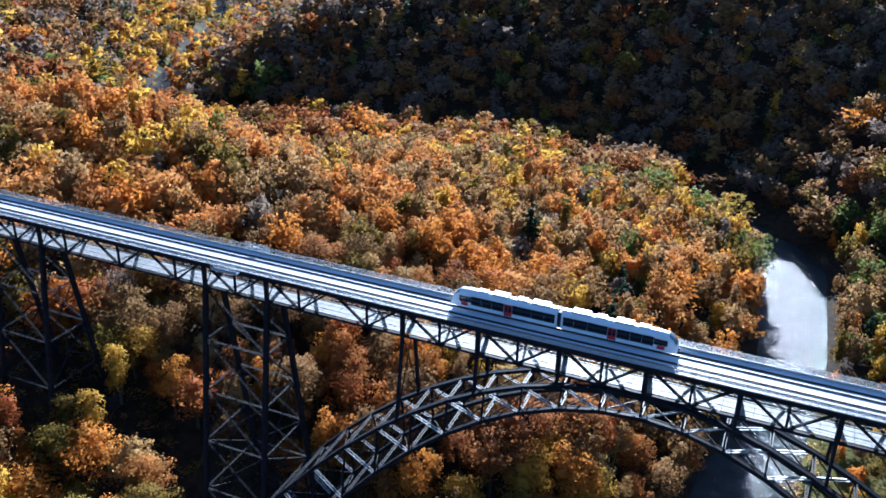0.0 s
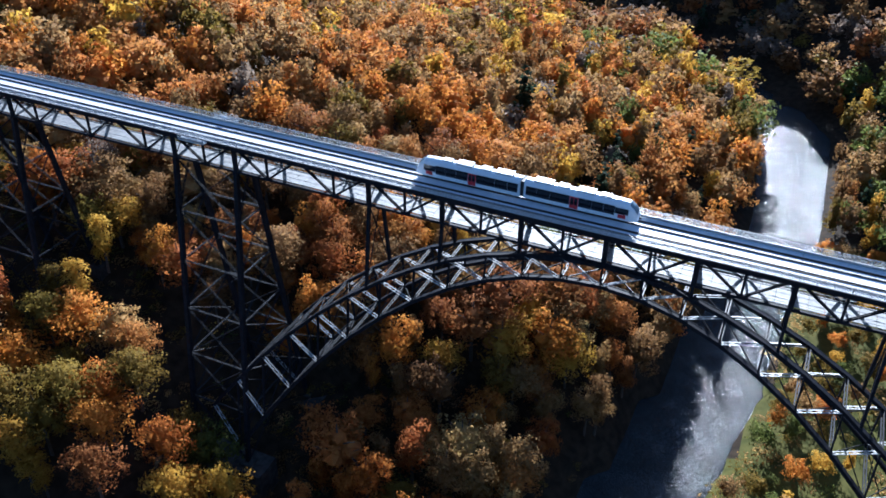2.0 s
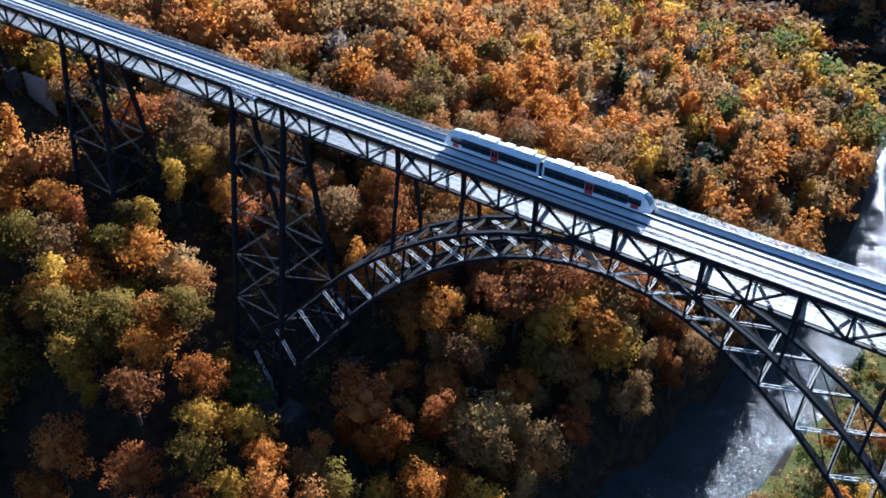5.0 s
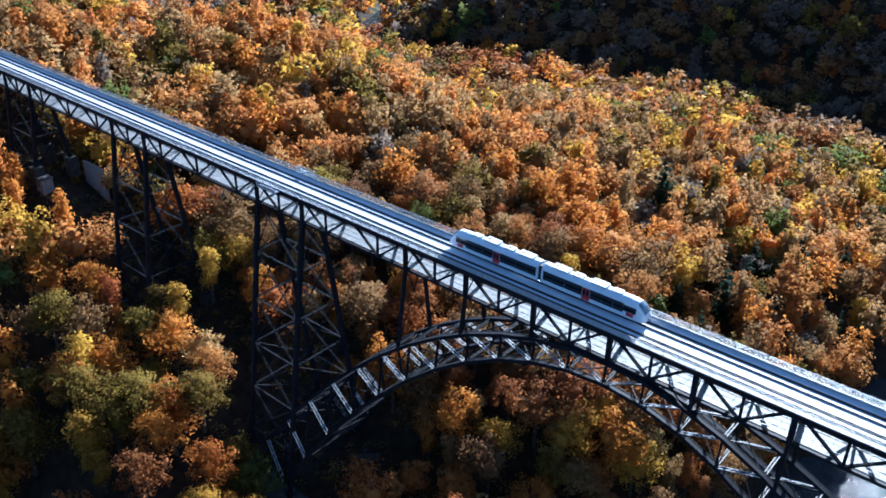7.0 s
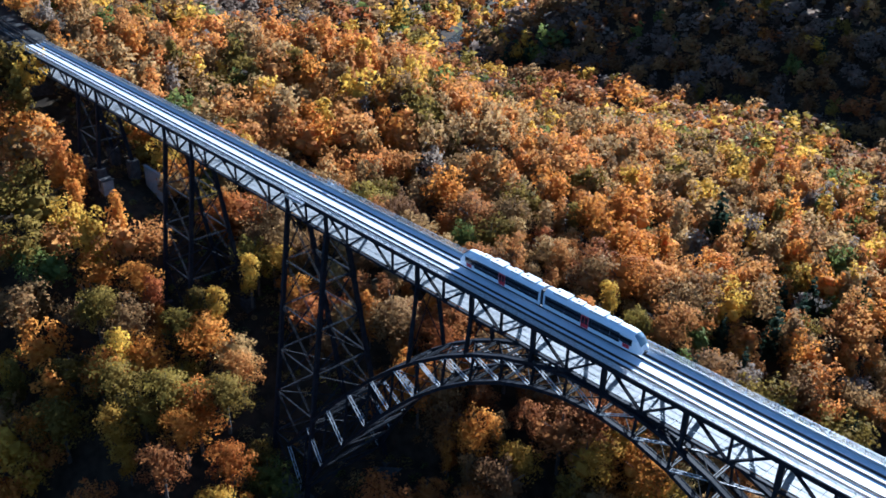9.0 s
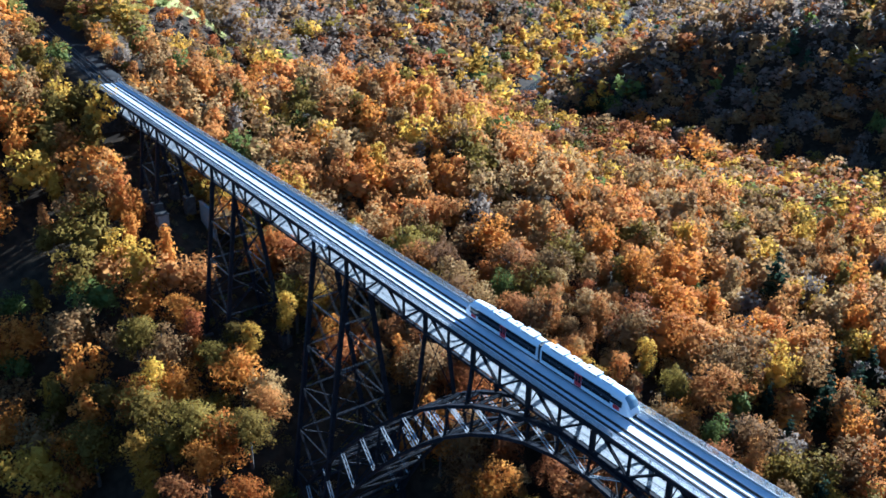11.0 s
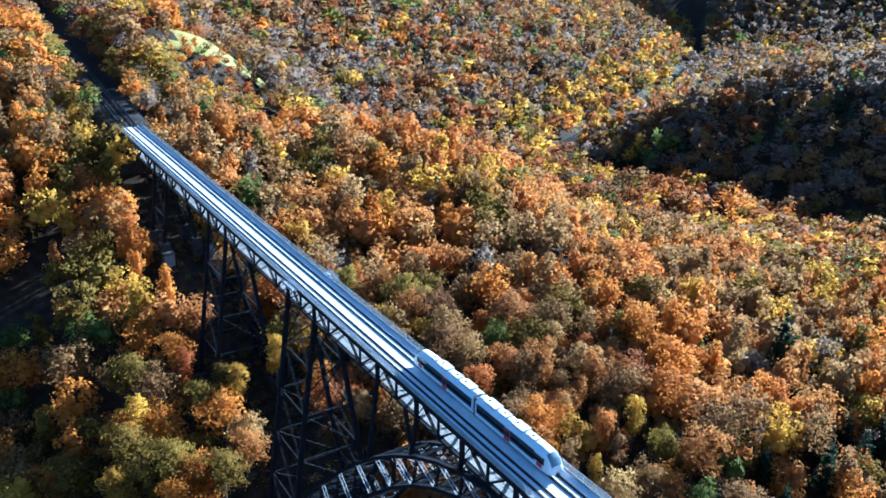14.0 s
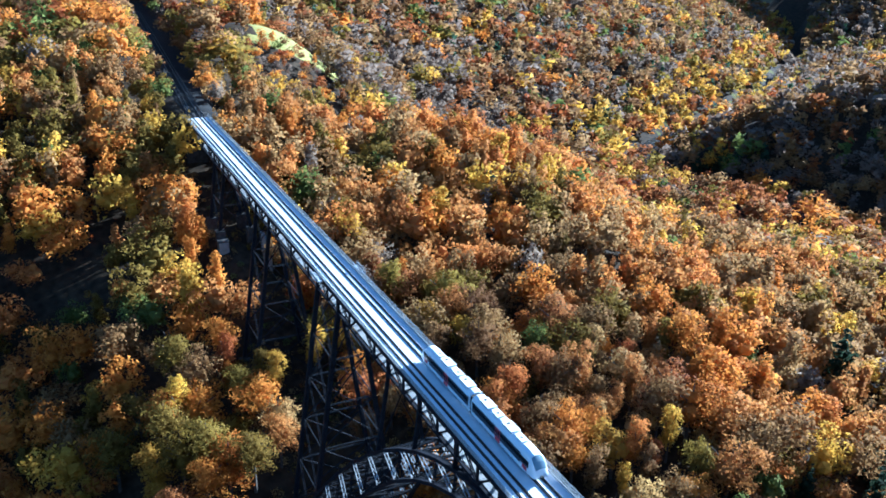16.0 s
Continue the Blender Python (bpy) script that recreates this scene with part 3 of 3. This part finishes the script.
def crown(rng, kind, n, size):
    """Leaf triangles of a tree of unit height with its foot at the origin."""
    lobes = []
    if kind == "broad":
        lean, wide_y, squat = rng.normal(size=2) * 0.06, 0.8 + 0.4 * rng.random(), 0.8 + 0.4 * rng.random()
        for i in range(46):
            up = 1 - 1.55 * (i + 0.5) / 46
            a, q = 2.39996 * i + 0.7 * rng.normal(), math.sqrt(1 - up * up)
            k = 0.55 + 0.62 * rng.random()
            lobes.append((math.cos(a) * q * 0.26 * k + lean[0] * (1 + up), math.sin(a) * q * 0.26 * k * wide_y + lean[1] * (1 + up), 0.56 + 0.33 * up * k * squat, 0.042 + 0.075 * rng.random() ** 1.5, 0.9))
        for i in range(4):
            lobes.append((0.07 * rng.normal(), 0.07 * rng.normal(), 0.42 + 0.1 * i, 0.13, 1.0))
    elif kind == "upright":
        for i in range(15):
            a, q = rng.random() * 6.283, rng.random() * 0.14
            lobes.append((math.cos(a) * q, math.sin(a) * q, 0.30 + 0.60 * i / 14, 0.07 + 0.06 * rng.random() * (1.2 - i / 15), 1.2))
    elif kind == "poplar":
        for i in range(9):
            lobes.append((0.02 * rng.normal(), 0.02 * rng.normal(), 0.16 + 0.78 * i / 8, 0.095 * (1.05 - 0.65 * i / 8), 1.3))
    else:
        for i in range(11):
            f = i / 10
            for k in range(3):
                a = rng.random() * 6.283
                q = 0.10 * (1.02 - f)
                lobes.append((math.cos(a) * q, math.sin(a) * q, 0.16 + 0.80 * f, 0.105 * (1.06 - f), 0.6))
    return leaves(rng, n, lobes, size)


def branches(rng, kind):
    s = Shape()

    def limb(p, q, r0, r1, k=6):
        p, q = Vector(p), Vector(q)
        d = (q - p).normalized()
        a = d.orthogonal().normalized()
        b = d.cross(a)
        ring = [(math.cos(2 * math.pi * i / k), math.sin(2 * math.pi * i / k)) for i in range(k)]
        s.add([p + (a * c + b * e) * r0 for c, e in ring] + [q + (a * c + b * e) * r1 for c, e in ring], [(i, (i + 1) % k, k + (i + 1) % k, k + i) for i in range(k)])
    limb((0, 0, -0.06), (0.01, 0, 0.42), 0.022, 0.015)
    limb((0.01, 0, 0.42), (0, 0.01, 0.88), 0.015, 0.004)
    if kind in ("broad", "upright"):
        for i in range(7):
            a, z = rng.random() * 6.283, 0.32 + 0.05 * i
            q = 0.20 if kind == "broad" else 0.10
            limb((0.005, 0, z), (math.cos(a) * q, math.sin(a) * q, z + 0.16 + 0.08 * rng.random()), 0.009, 0.003, 5)
    return s


def core(rng, kind, k_shell):
    """The dense heart of a crown: a few lumpy closed shells."""
    t = (1 + 5 ** 0.5) / 2
    v = np.array([(-1, t, 0), (1, t, 0), (-1, -t, 0), (1, -t, 0), (0, -1, t), (0, 1, t), (0, -1, -t), (0, 1, -t), (t, 0, -1), (t, 0, 1), (-t, 0, -1), (-t, 0, 1)]) / 1.902
    f = np.array([(0, 11, 5), (0, 5, 1), (0, 1, 7), (0, 7, 10), (0, 10, 11), (1, 5, 9), (5, 11, 4), (11, 10, 2), (10, 7, 6), (7, 1, 8),
                  (3, 9, 4), (3, 4, 2), (3, 2, 6), (3, 6, 8), (3, 8, 9), (4, 9, 5), (2, 4, 11), (6, 2, 10), (8, 6, 7), (9, 8, 1)])
    out = []
    spots = {"broad": [(0, 0, 0.50, 0.15, 0.9), (0.09, 0.03, 0.56, 0.13, 1.0), (-0.08, 0.05, 0.60, 0.13, 1.0), (0.01, -0.09, 0.58, 0.13, 1.0), (0, 0, 0.70, 0.11, 1.0)],
             "upright": [(0, 0, 0.42, 0.085, 1.6), (0, 0, 0.60, 0.085, 1.6), (0, 0, 0.74, 0.06, 1.6)],
             "poplar": [(0, 0, 0.3, 0.06, 2.5), (0, 0, 0.6, 0.05, 2.5)]}.get(kind, [(0, 0, 0.28, 0.09, 1.4), (0, 0, 0.45, 0.07, 1.6), (0, 0, 0.62, 0.05, 2.0)])
    for x, y, z, r, k in spots:
        w = v * (1 + 0.2 * rng.normal(size=(12, 1))) * r
        w[:, 2] *= k
        tri = w[f]
        n = tri.mean(1, keepdims=True)
        n = n / np.linalg.norm(n, axis=2, keepdims=True)
        out.append(np.concatenate([tri * k_shell + (x, y, z), n], 1))
    return np.concatenate(out)


rng = np.random.default_rng(7)
PROTO = {}
for kind in ("broad", "upright", "poplar", "conifer"):
    PROTO[kind] = []
    for i in range({"broad": 7, "upright": 4}.get(kind, 1)):
        n_near = {"broad": 3000, "upright": 2500, "poplar": 1600, "conifer": 2300}[kind]
        heart, small = core(rng, kind, 0.76), core(rng, kind, 0.74)
        PROTO[kind].append((np.concatenate([crown(rng, kind, n_near, 0.0145), heart]), np.concatenate([crown(rng, kind, 1100, 0.0228), small]),
                            np.concatenate([crown(rng, kind, 450, 0.0335), small]), np.concatenate([crown(rng, kind, 185, 0.047), small[:40]]),
                            crown(rng, kind, 62, 0.087), branches(rng, kind), crown(rng, kind, 26, 0.12)))


def tri_mesh(name, tris, mat):
    m = bpy.data.meshes.new(name)
    v, normal = tris[:, :3].reshape(-1, 3), np.repeat(tris[:, 3], 3, axis=0)
    n = len(v) // 3
    m.vertices.add(len(v))
    m.vertices.foreach_set("co", v.astype(np.float32).ravel())
    m.loops.add(3 * n)
    m.loops.foreach_set("vertex_index", np.arange(3 * n, dtype=np.int32))
    m.polygons.add(n)
    m.polygons.foreach_set("loop_start", np.arange(0, 3 * n, 3, dtype=np.int32))
    m.materials.append(mat)
    m.update(calc_edges=True)
    soft = m.attributes.new("custom_normal", "FLOAT_VECTOR", "POINT")
    soft.data.foreach_set("vector", normal.astype(np.float32).ravel())
    return m


# where trees stand: a jittered grid over the slopes
def stand(x0, x1, y0, y1, step, seed):
    r = np.random.default_rng(seed)
    a, b = np.meshgrid(np.arange(x0, x1, step), np.arange(y0, y1, step), indexing="ij")
    return np.stack([a.ravel() + (r.random(a.size) - 0.5) * step * 0.85, b.ravel() + (r.random(a.size) - 0.5) * step * 0.85], 1)


near_spots = stand(-330, 190, -118, 330, 7.9, 3)
far_spots = np.concatenate([stand(-1100, 190, 0, 1200, 12.0, 4), stand(-1500, -250, 1200, 1650, 17.0, 14)])
far_spots = far_spots[~((far_spots[:, 0] > -330) & (far_spots[:, 0] < 215) & (far_spots[:, 1] > -85) & (far_spots[:, 1] < 330))]
extra = stand(-640, -330, -140, 0, 10.5, 6)
spots = np.concatenate([near_spots, far_spots, extra])
z = ground_height(spots[:, 0], spots[:, 1])
d, side = river_side(spots[:, 0], spots[:, 1])
hw = half_width(spots[:, 1])
x, y = spots[:, 0], spots[:, 1]
seedn = rng.random(len(spots))
keep = d > hw + np.where(side < 0, 2.0, 4.0)
keep &= ~((np.abs(x + 351) < 40) & (np.abs(y - 92) < 24))
rail_y = 2.5 + 0.065 * np.maximum(-165 - x, 0)
keep &= ~((x < -160) & (np.abs(y - rail_y) < 8.5))
keep &= ~((side > 0) & (d < 95) & (y < 185) & (seedn > 0.62 + 0.3 * (d < 36)))
keep &= ~((y < -6) & (x > -120) & (x < 60) & (seedn > 0.74))
keep &= ~((x > -150) & (y > 720))
keep &= ~((y > 430) & (x < -400) & (d < 8))
keep &= ~((x > 150) & (y < 60) & (np.abs(y - 2.5) < 26))
for a, b in TOWERS:
    zt = ZB - z
    keep &= ~((x > a - 9) & (x < b + 9) & (np.abs(y - 2.5) < 6 + zt / 7))
keep &= ~((np.abs(y - 2.5) < 7.5) & (z > 72) & (x > -176))
keep &= ~((x > -72) & (x < -18) & (y > -5 + 3 * np.sin(x / 7)) & (y < 13))
keep &= ~((x > -18) & (x < 28) & (y > -15 + 4 * np.sin(x / 9)) & (y < 15))
keep &= ~((x > -104) & (x < -72) & (y > -8) & (y < 13))
SPECIAL = [
    (-40, 10.5, 70, 17, "upright", "yellow", 1.1), (2, 24, 47, 19, "broad", "orange", 1.0), (28, 91, 60, 18, "upright", "yellow", 1.0),
    (17.8, 170.8, 66, 25, "conifer", "conifer", 1.3), (-410, 424, 14, 26, "poplar", "yellow", 0.8), (-17, -7.5, 58, 18, "broad", "rust", 1.05),
    (128, 72, 12, 11, "broad", "green", 1.3), (138, 62, 12, 10, "broad", "orange", 1.3), (144, 68, 11, 9, "broad", "yellow", 1.3), (-8, -17, 60, 19, "broad", "olive", 1.1),
    (-92, -27, 87, 25, "broad", "olive", 1.25), (-84, -20, 80, 19, "broad", "yellow", 1.1), (-148, -8, 110, 22, "broad", "yellow", 1.0), (-140, -12, 104, 20, "upright", "olive", 1.1), (-160, -10, 112, 20, "broad", "olive", 1.1), (-58, -14, 70, 18, "broad", "orange", 1.1), (-36, -3, 66, 17, "upright", "yellow", 1.2), (-41, -6, 65, 17, "upright", "olive", 1.2),
    (-29, -36, 62.5, 20, "broad", "olive", 1.2), (-19, -27, 60, 20, "broad", "olive", 1.2), (18, -23, 40, 17, "broad", "yellow", 1.1), (26, -27, 38, 16, "broad", "orange", 1.0), (11, -31, 45, 18, "broad", "yellow", 1.1), (4, -24, 50, 19, "broad", "orange", 1.0), (16, -38, 43, 18, "broad", "olive", 1.1), (27, -38, 39, 16, "broad", "yellow", 1.0), (-8, -29, 55, 18, "broad", "orange", 1.1), (-2, -38, 53, 18, "broad", "rust", 1.1),
    (-37, -13, 64, 18, "broad", "olive", 1.1), (-153, -33, 108, 20, "broad", "orange", 1.1), (76, 178, 40, 20, "broad", "orange", 1.1), (44, 35, 42, 19, "broad", "yellow", 1.0),
    (-335, 345, 18, 17, "upright", "yellow", 1.3), (-348, 338, 18, 17, "broad", "yellow", 1.2), (-325, 335, 20, 18, "broad", "yellow", 1.2), (-300, 335, 18, 17, "upright", "yellow", 1.2),
]
for sx, sy, *_ in SPECIAL:
    keep &= np.hypot(x - sx, y - sy) > 6.5
spots, z, d, side = spots[keep], z[keep], d[keep], side[keep]
mixn = np.array([noise.noise((a / 55, b / 55, 3.1)) for a, b in spots])
mix2 = np.array([noise.noise((a / 24, b / 24, 8.7)) for a, b in spots])

KINDS = ["rust", "orange", "red", "yellow", "olive", "green", "tan", "brown", "grey", "conifer"]


def palette(x, y, side, n1, n2, river_d):
    if side > 0:
        # Beyond y 330, extra grey and tan crowns stand in for haze on the slope.
        w = [0.6, 0.2, 0.1, 0.2, 0.7, 0.4, 4, 3.0, 6, 0.5] if y > 330 else [0.8, 0.2, 0.1, 0.2, 2.5, 2.5, 0.8, 3.0, 0.3, 1.5] if y > 190 else [0.6, 0.8, 0.3, 2, 2.5, 2, 1, 0.5, 0.3, 0.5]
        if x < -330 and y < 700:
            w = [1, 1.0, 0.3, 4.0, 2.5, 0.6, 1.5, 1.2, 1.5, 0.5] if river_d < 45 else [1.2, 0.7, 0.4, 0.5, 1.0, 0.6, 3.5, 3.0, 3.0, 1.0]
    elif x < -330 and y > 330 and river_d < 55:
        w = [1, 1.0, 0.3, 4.0, 2.5, 0.6, 1.5, 1.2, 1.0, 0.3]
    elif y < 0:
        w = [2.0, 4.2, 1.4, 1.6, 1.8, 0.4, 0.1, 1.8, 0.02, 0.03] if x > -135 else [2.4, 1.4, 0.8, 1.0, 3.0, 0.8, 1.6, 2.6, 0.2, 0.03]
    elif x < -100:
        w = [2.4, 1.6, 1.0, 1.0, 1.9, 0.6, 2.0, 2.0, 0.5, 0.1] if x > -400 else [1.2, 0.6, 0.4, 0.4, 1.2, 0.5, 3.4, 3.0, 2.6, 1.0]
    else:
        w = [3.6, 1.9, 1.4, 0.5, 0.6, 0.15, 2.4, 2.2, 0.10, 0.06]
        if x > 45 and 95 < y < 190:
            w = [1.2, 0.5, 0.5, 0.3, 0.8, 0.7, 1, 2.6, 0.3, 3.2]
        if y > 230:
            w = [2.0, 1.6, 0.7, 1.4, 1.3, 0.6, 2.0, 1.4, 0.5, 0.4]
    if side < 0 and ((x + 195) / 75) ** 2 + ((y - 150) / 50) ** 2 < 1:
        w = [2.4, 3.4, 3.2, 0.5, 0.5, 0.2, 1.6, 0.8, 0.1, 0.05]
    elif side < 0 and -275 < x < -222 and 62 < y < 112:
        w = [0.4, 0.6, 0.1, 4.0, 2.2, 0.4, 0.6, 0.6, 0.1, 0.05]
    elif side < 0 and -480 < x < -285 and 108 < y < 270:
        w = [0.4, 0.2, 0.1, 0.2, 0.6, 0.2, 1.5, 2.0, 5.0, 0.3]
    w = np.array(w, float)
    w[:3] *= math.exp(1.6 * n1)
    w[3:6] *= math.exp(-1.6 * n1)
    w[6:9] *= math.exp(1.2 * n2)
    return w / w.sum()


trees = []
for i, (p, zz) in enumerate(zip(spots, z)):
    col = KINDS[rng.choice(10, p=palette(p[0], p[1], side[i], mixn[i], mix2[i], d[i]))]
    if col == "conifer":
        kind = "conifer"
    else:
        kind = "broad" if rng.random() < 0.72 else "upright"
    hgt = 13.0 + 12.0 * rng.random()
    hgt *= (1.0 if kind != "conifer" else 1.1)
    if abs(p[1] - 2.5) < 16 and -138 < p[0] < 150:
        hgt = min(hgt, max(6.0, 93 - zz))
    if side[i] > 0 and p[1] < 185 and d[i] < 95:
        hgt *= 0.55
    if p[0] < -172 and abs(p[1] - 2.5 - 0.065 * (-165 - p[0])) < 22:
        hgt = min(hgt, 13.0)
    if -312 < p[0] < -225 and 40 < p[1] < 108:
        hgt = min(hgt, 8.5)
    trees.append((p[0], p[1], zz, hgt, kind, col, rng.random() * 360, 0.75 + 0.55 * rng.random(), int(rng.integers(28))))

# single trees that stand out
for x, y, top, hgt, kind, col, wide in SPECIAL:
    trees.append((x, y, top - hgt, hgt, kind, col, 40.0, wide, 0))

# the mixed trees at the tip of the far spur and along the upper valley
for x, y, hgt, kind, col in (
    (-294, 389, 19, "conifer", "conifer"), (-289, 397, 22, "conifer", "conifer"), (-281, 401, 23, "conifer", "conifer"), (-274, 408, 24, "conifer", "conifer"),
    (-270, 417, 25, "broad", "green"), (-263, 424, 22, "conifer", "conifer"), (-285, 404, 24, "upright", "yellow"), (-246, 403, 18, "broad", "orange"), (-240, 398, 16, "broad", "orange"),
    (-264, 441, 20, "broad", "orange"), (-256, 446, 18, "broad", "rust"), (-268, 482, 20, "broad", "orange"), (-291, 411, 18, "broad", "rust"), (-306, 409, 18, "broad", "rust"),
    (-312, 295, 19, "broad", "yellow"), (-384, 391, 20, "upright", "yellow"), (-416, 514, 20, "upright", "yellow"), (-405, 510, 21, "upright", "yellow"), (-391, 509, 20, "upright", "yellow"),
):
    trees.append((x, y, float(ground_height(x, y)), hgt, kind, col, 25.0 * len(trees), 1.1, len(trees)))

order = sorted(range(len(trees)), key=lambda i: math.hypot(trees[i][0] - 25, (trees[i][1] - 20) * 1.1))
single = set(order[:290])
LABELS = {"rust": "rust-brown", "orange": "bright orange", "red": "red-orange", "yellow": "golden yellow", "olive": "olive-green and yellow", "green": "green",
          "tan": "pale tan", "brown": "brown, thinning", "grey": "nearly bare grey-brown", "conifer": "dark green"}
crown_data, trunk_data = {}, {}
for i in sorted(single):
    x, y, zz, hgt, kind, col, turn, wide, var = trees[i]
    var %= len(PROTO[kind])
    if (kind, var, col) not in crown_data:
        crown_data[kind, var, col] = tri_mesh("crown", PROTO[kind][var][0], LEAF[col])
    if (kind, var) not in trunk_data:
        trunk_data[kind, var] = PROTO[kind][var][5].mesh("trunk", BARK)
    what = "conifer on the wooded slope" if kind == "conifer" else "autumn tree on the wooded slope"
    t = thing("tree", f"{LABELS[col]} {what}", "tree", "trees of the wood")
    t.matrix_basis = pose(x, y, zz, 0, 0, turn) @ Matrix.Diagonal((hgt * wide, hgt * wide, hgt, 1))
    part("trunk", trunk_data[kind, var], None, t)
    part("crown", crown_data[kind, var, col], None, t)

def out_of_sight(x, y):
    """Behind the ridges, or off to the side of the walk's views."""
    return (y < -85 or x > 150 and y < -60 or (x < -450 and y < 30) or (x < -560 and y < 200) or (x < -620 and y < 460)
            or (x < -760 and y < 640) or (x > -250 and y > 620) or (x > -130 and y > 560))


rest, distant = {}, {}
for i, tr in enumerate(trees):
    if i in single:
        continue
    x, y, zz, hgt, kind, col, turn, wide, var = tr
    far = math.hypot(x - 140, y + 80)
    lod = 1 if far < 265 else 2 if far < 390 else 3 if far < 640 else 4
    if out_of_sight(x, y):
        lod = 2 if far < 290 else 3 if far < 420 else 6
    if lod > 2:
        wide *= 1.3
    a = math.radians(turn)
    m = np.array([[math.cos(a) * wide, -math.sin(a) * wide, 0], [math.sin(a) * wide, math.cos(a) * wide, 0], [0, 0, 1]]) * hgt
    tri = PROTO[kind][var % len(PROTO[kind])][lod]
    (rest if far < 390 else distant).setdefault(col, []).append(np.concatenate([tri[:, :3] @ m.T + np.array((x, y, zz)), tri[:, 3:] @ m.T / hgt], 1))
for col, chunks in rest.items():
    tagged(new("woodland", tri_mesh("woodland", np.concatenate(chunks), LEAF[col])), f"{LABELS[col]} trees of the far wood", "woodland", kind="stuff")
for col, chunks in distant.items():
    tagged(new("distant_wood", tri_mesh("distant_wood", np.concatenate(chunks), LEAF[col])), f"{LABELS[col]} trees on the distant slopes", "woodland", kind="stuff")


# ------------------------------------------------------------------ small things on and by the bridge
def build_bay(x0, x1, y0, y1):
    t = thing("refuge_bay", "pale railed refuge bay jutting from the deck edge", "platform", "refuge bays")
    part("floor_plate", Shape().box((x0, y0, ZDECK - 0.2), (x1, y1, ZDECK + 0.03)), DECK, t)
    out = y0 if y0 < 0 else y1
    for z in (0.45, 0.85, 1.2):
        part("rail_bar", Shape().beam((x0, out, ZDECK + z), (x1, out, ZDECK + z), 0.06, 0.06), GALV, t)
    part("kick_plate", Shape().box((x0, out - 0.03, ZDECK), (x1, out + 0.03, ZDECK + 0.4)), GALV, t)
    for x in np.linspace(x0, x1, 5):
        part("post", Shape().box((x - 0.04, out - 0.04, ZDECK - 0.2), (x + 0.04, out + 0.04, ZDECK + 1.2)), GALV, t)
    for x in (x0 + 0.5, x1 - 0.5):
        inner = NEAR_EDGE if y0 < 0 else FAR_EDGE
        part("bracket", Shape().beam((x, out, ZDECK - 0.2), (x, inner, ZDECK - 1.0), 0.12, 0.12, (1, 0, 0)), STEEL, t)
    return t


build_bay(4.5, 10.5, NEAR_EDGE - 1.3, NEAR_EDGE - 0.08)
build_bay(4.5, 10.5, FAR_EDGE + 0.08, FAR_EDGE + 1.3)
board = thing("track_sign", "small white board on a post beside the far track", "sign")
part("post", Shape().box((8.25, 6.75, ZDECK + 0.004), (8.37, 6.87, ZDECK + 0.9)), GALV, board)
part("board", Shape().box((7.6, 6.70, ZDECK + 0.9), (9.0, 6.92, ZDECK + 1.3)), WHITE_SIGN, board)
hut = thing("concrete_hut", "small grey concrete hut near the foot of the tower", "hut")
part("wall", Shape().box((-104.0, -4.6, 68), (-99.8, -1.2, 76.6)), CONCRETE, hut)
part("roof", Shape().box((-104.3, -4.9, 76.6), (-99.5, -0.9, 76.9)), STONE, hut)
part("door", Shape().box((-102.6, -4.66, 74.0), (-101.5, -4.58, 76.0)), TRAIN_DARK, hut)
wall = thing("retaining_wall", "low grey concrete wall by the tower footing", "wall")
part("block", Shape().box((-104, 11.0, 66), (-92, 11.8, 77.0)), CONCRETE, wall)
part("coping", Shape().box((-104.2, 10.9, 77.0), (-91.8, 11.9, 77.25)), CONCRETE, wall)

# undergrowth in the clearings under the bridge and on the banks
shrubs = np.concatenate([stand(-172, 92, -22, 32, 4.2, 11), stand(60, 190, -60, 180, 6.0, 12)])
sz = ground_height(shrubs[:, 0], shrubs[:, 1])
sd, ss = river_side(shrubs[:, 0], shrubs[:, 1])
under = {"olive": [], "brown": [], "green": [], "tan": []}
shrub_rng = np.random.default_rng(5)
for (x, y), zz, dd in zip(shrubs, sz, sd):
    if dd < 15.5 or zz > 100 or shrub_rng.random() < 0.4:
        continue
    hgt = (2.0 + 3.0 * shrub_rng.random()) * (1.7 if x > 100 else 1.0)
    q = PROTO["broad"][int(shrub_rng.integers(5))][2][:120].copy()
    q[:, :3] = (q[:, :3] * np.array((1.7, 1.7, 1.0)) - np.array((0, 0, 0.28))) * hgt + np.array((x, y, zz))
    under[("olive", "brown", "green", "tan")[int(shrub_rng.integers(4))]].append(q)
for col, chunks in under.items():
    tagged(new("undergrowth", tri_mesh("undergrowth", np.concatenate(chunks), LEAF[col])), f"low {LABELS[col]} bushes under the bridge", "bushes", kind="stuff")

# the line beyond the abutment
for k, yc in enumerate(TRACKS):
    t = thing("plain_track", "dark rusty rails in the shaded cutting", "track", "tracks in the cutting")
    for dy in (-0.75, 0.75):
        xs = np.linspace(X0 - 0.5, -560, 40)
        pts = [(x, yc + dy + 0.065 * max(-165 - x, 0), 106.95) for x in xs]
        sh = Shape()
        for p, q in zip(pts[:-1], pts[1:]):
            sh.beam(p, q, 0.09, 0.2)
        part("rail", sh, RAIL, t)
    sleeper = Shape().box((-0.13, -1.3, -0.12), (0.13, 1.3, 0.06)).mesh("sleeper", TRAIN_DARK)
    for i in range(140):
        x = X0 - 1 - 0.75 * i
        o = part("sleeper", sleeper, None, t)
        o.location = (x, yc + 0.065 * max(-165 - x, 0), 106.8)
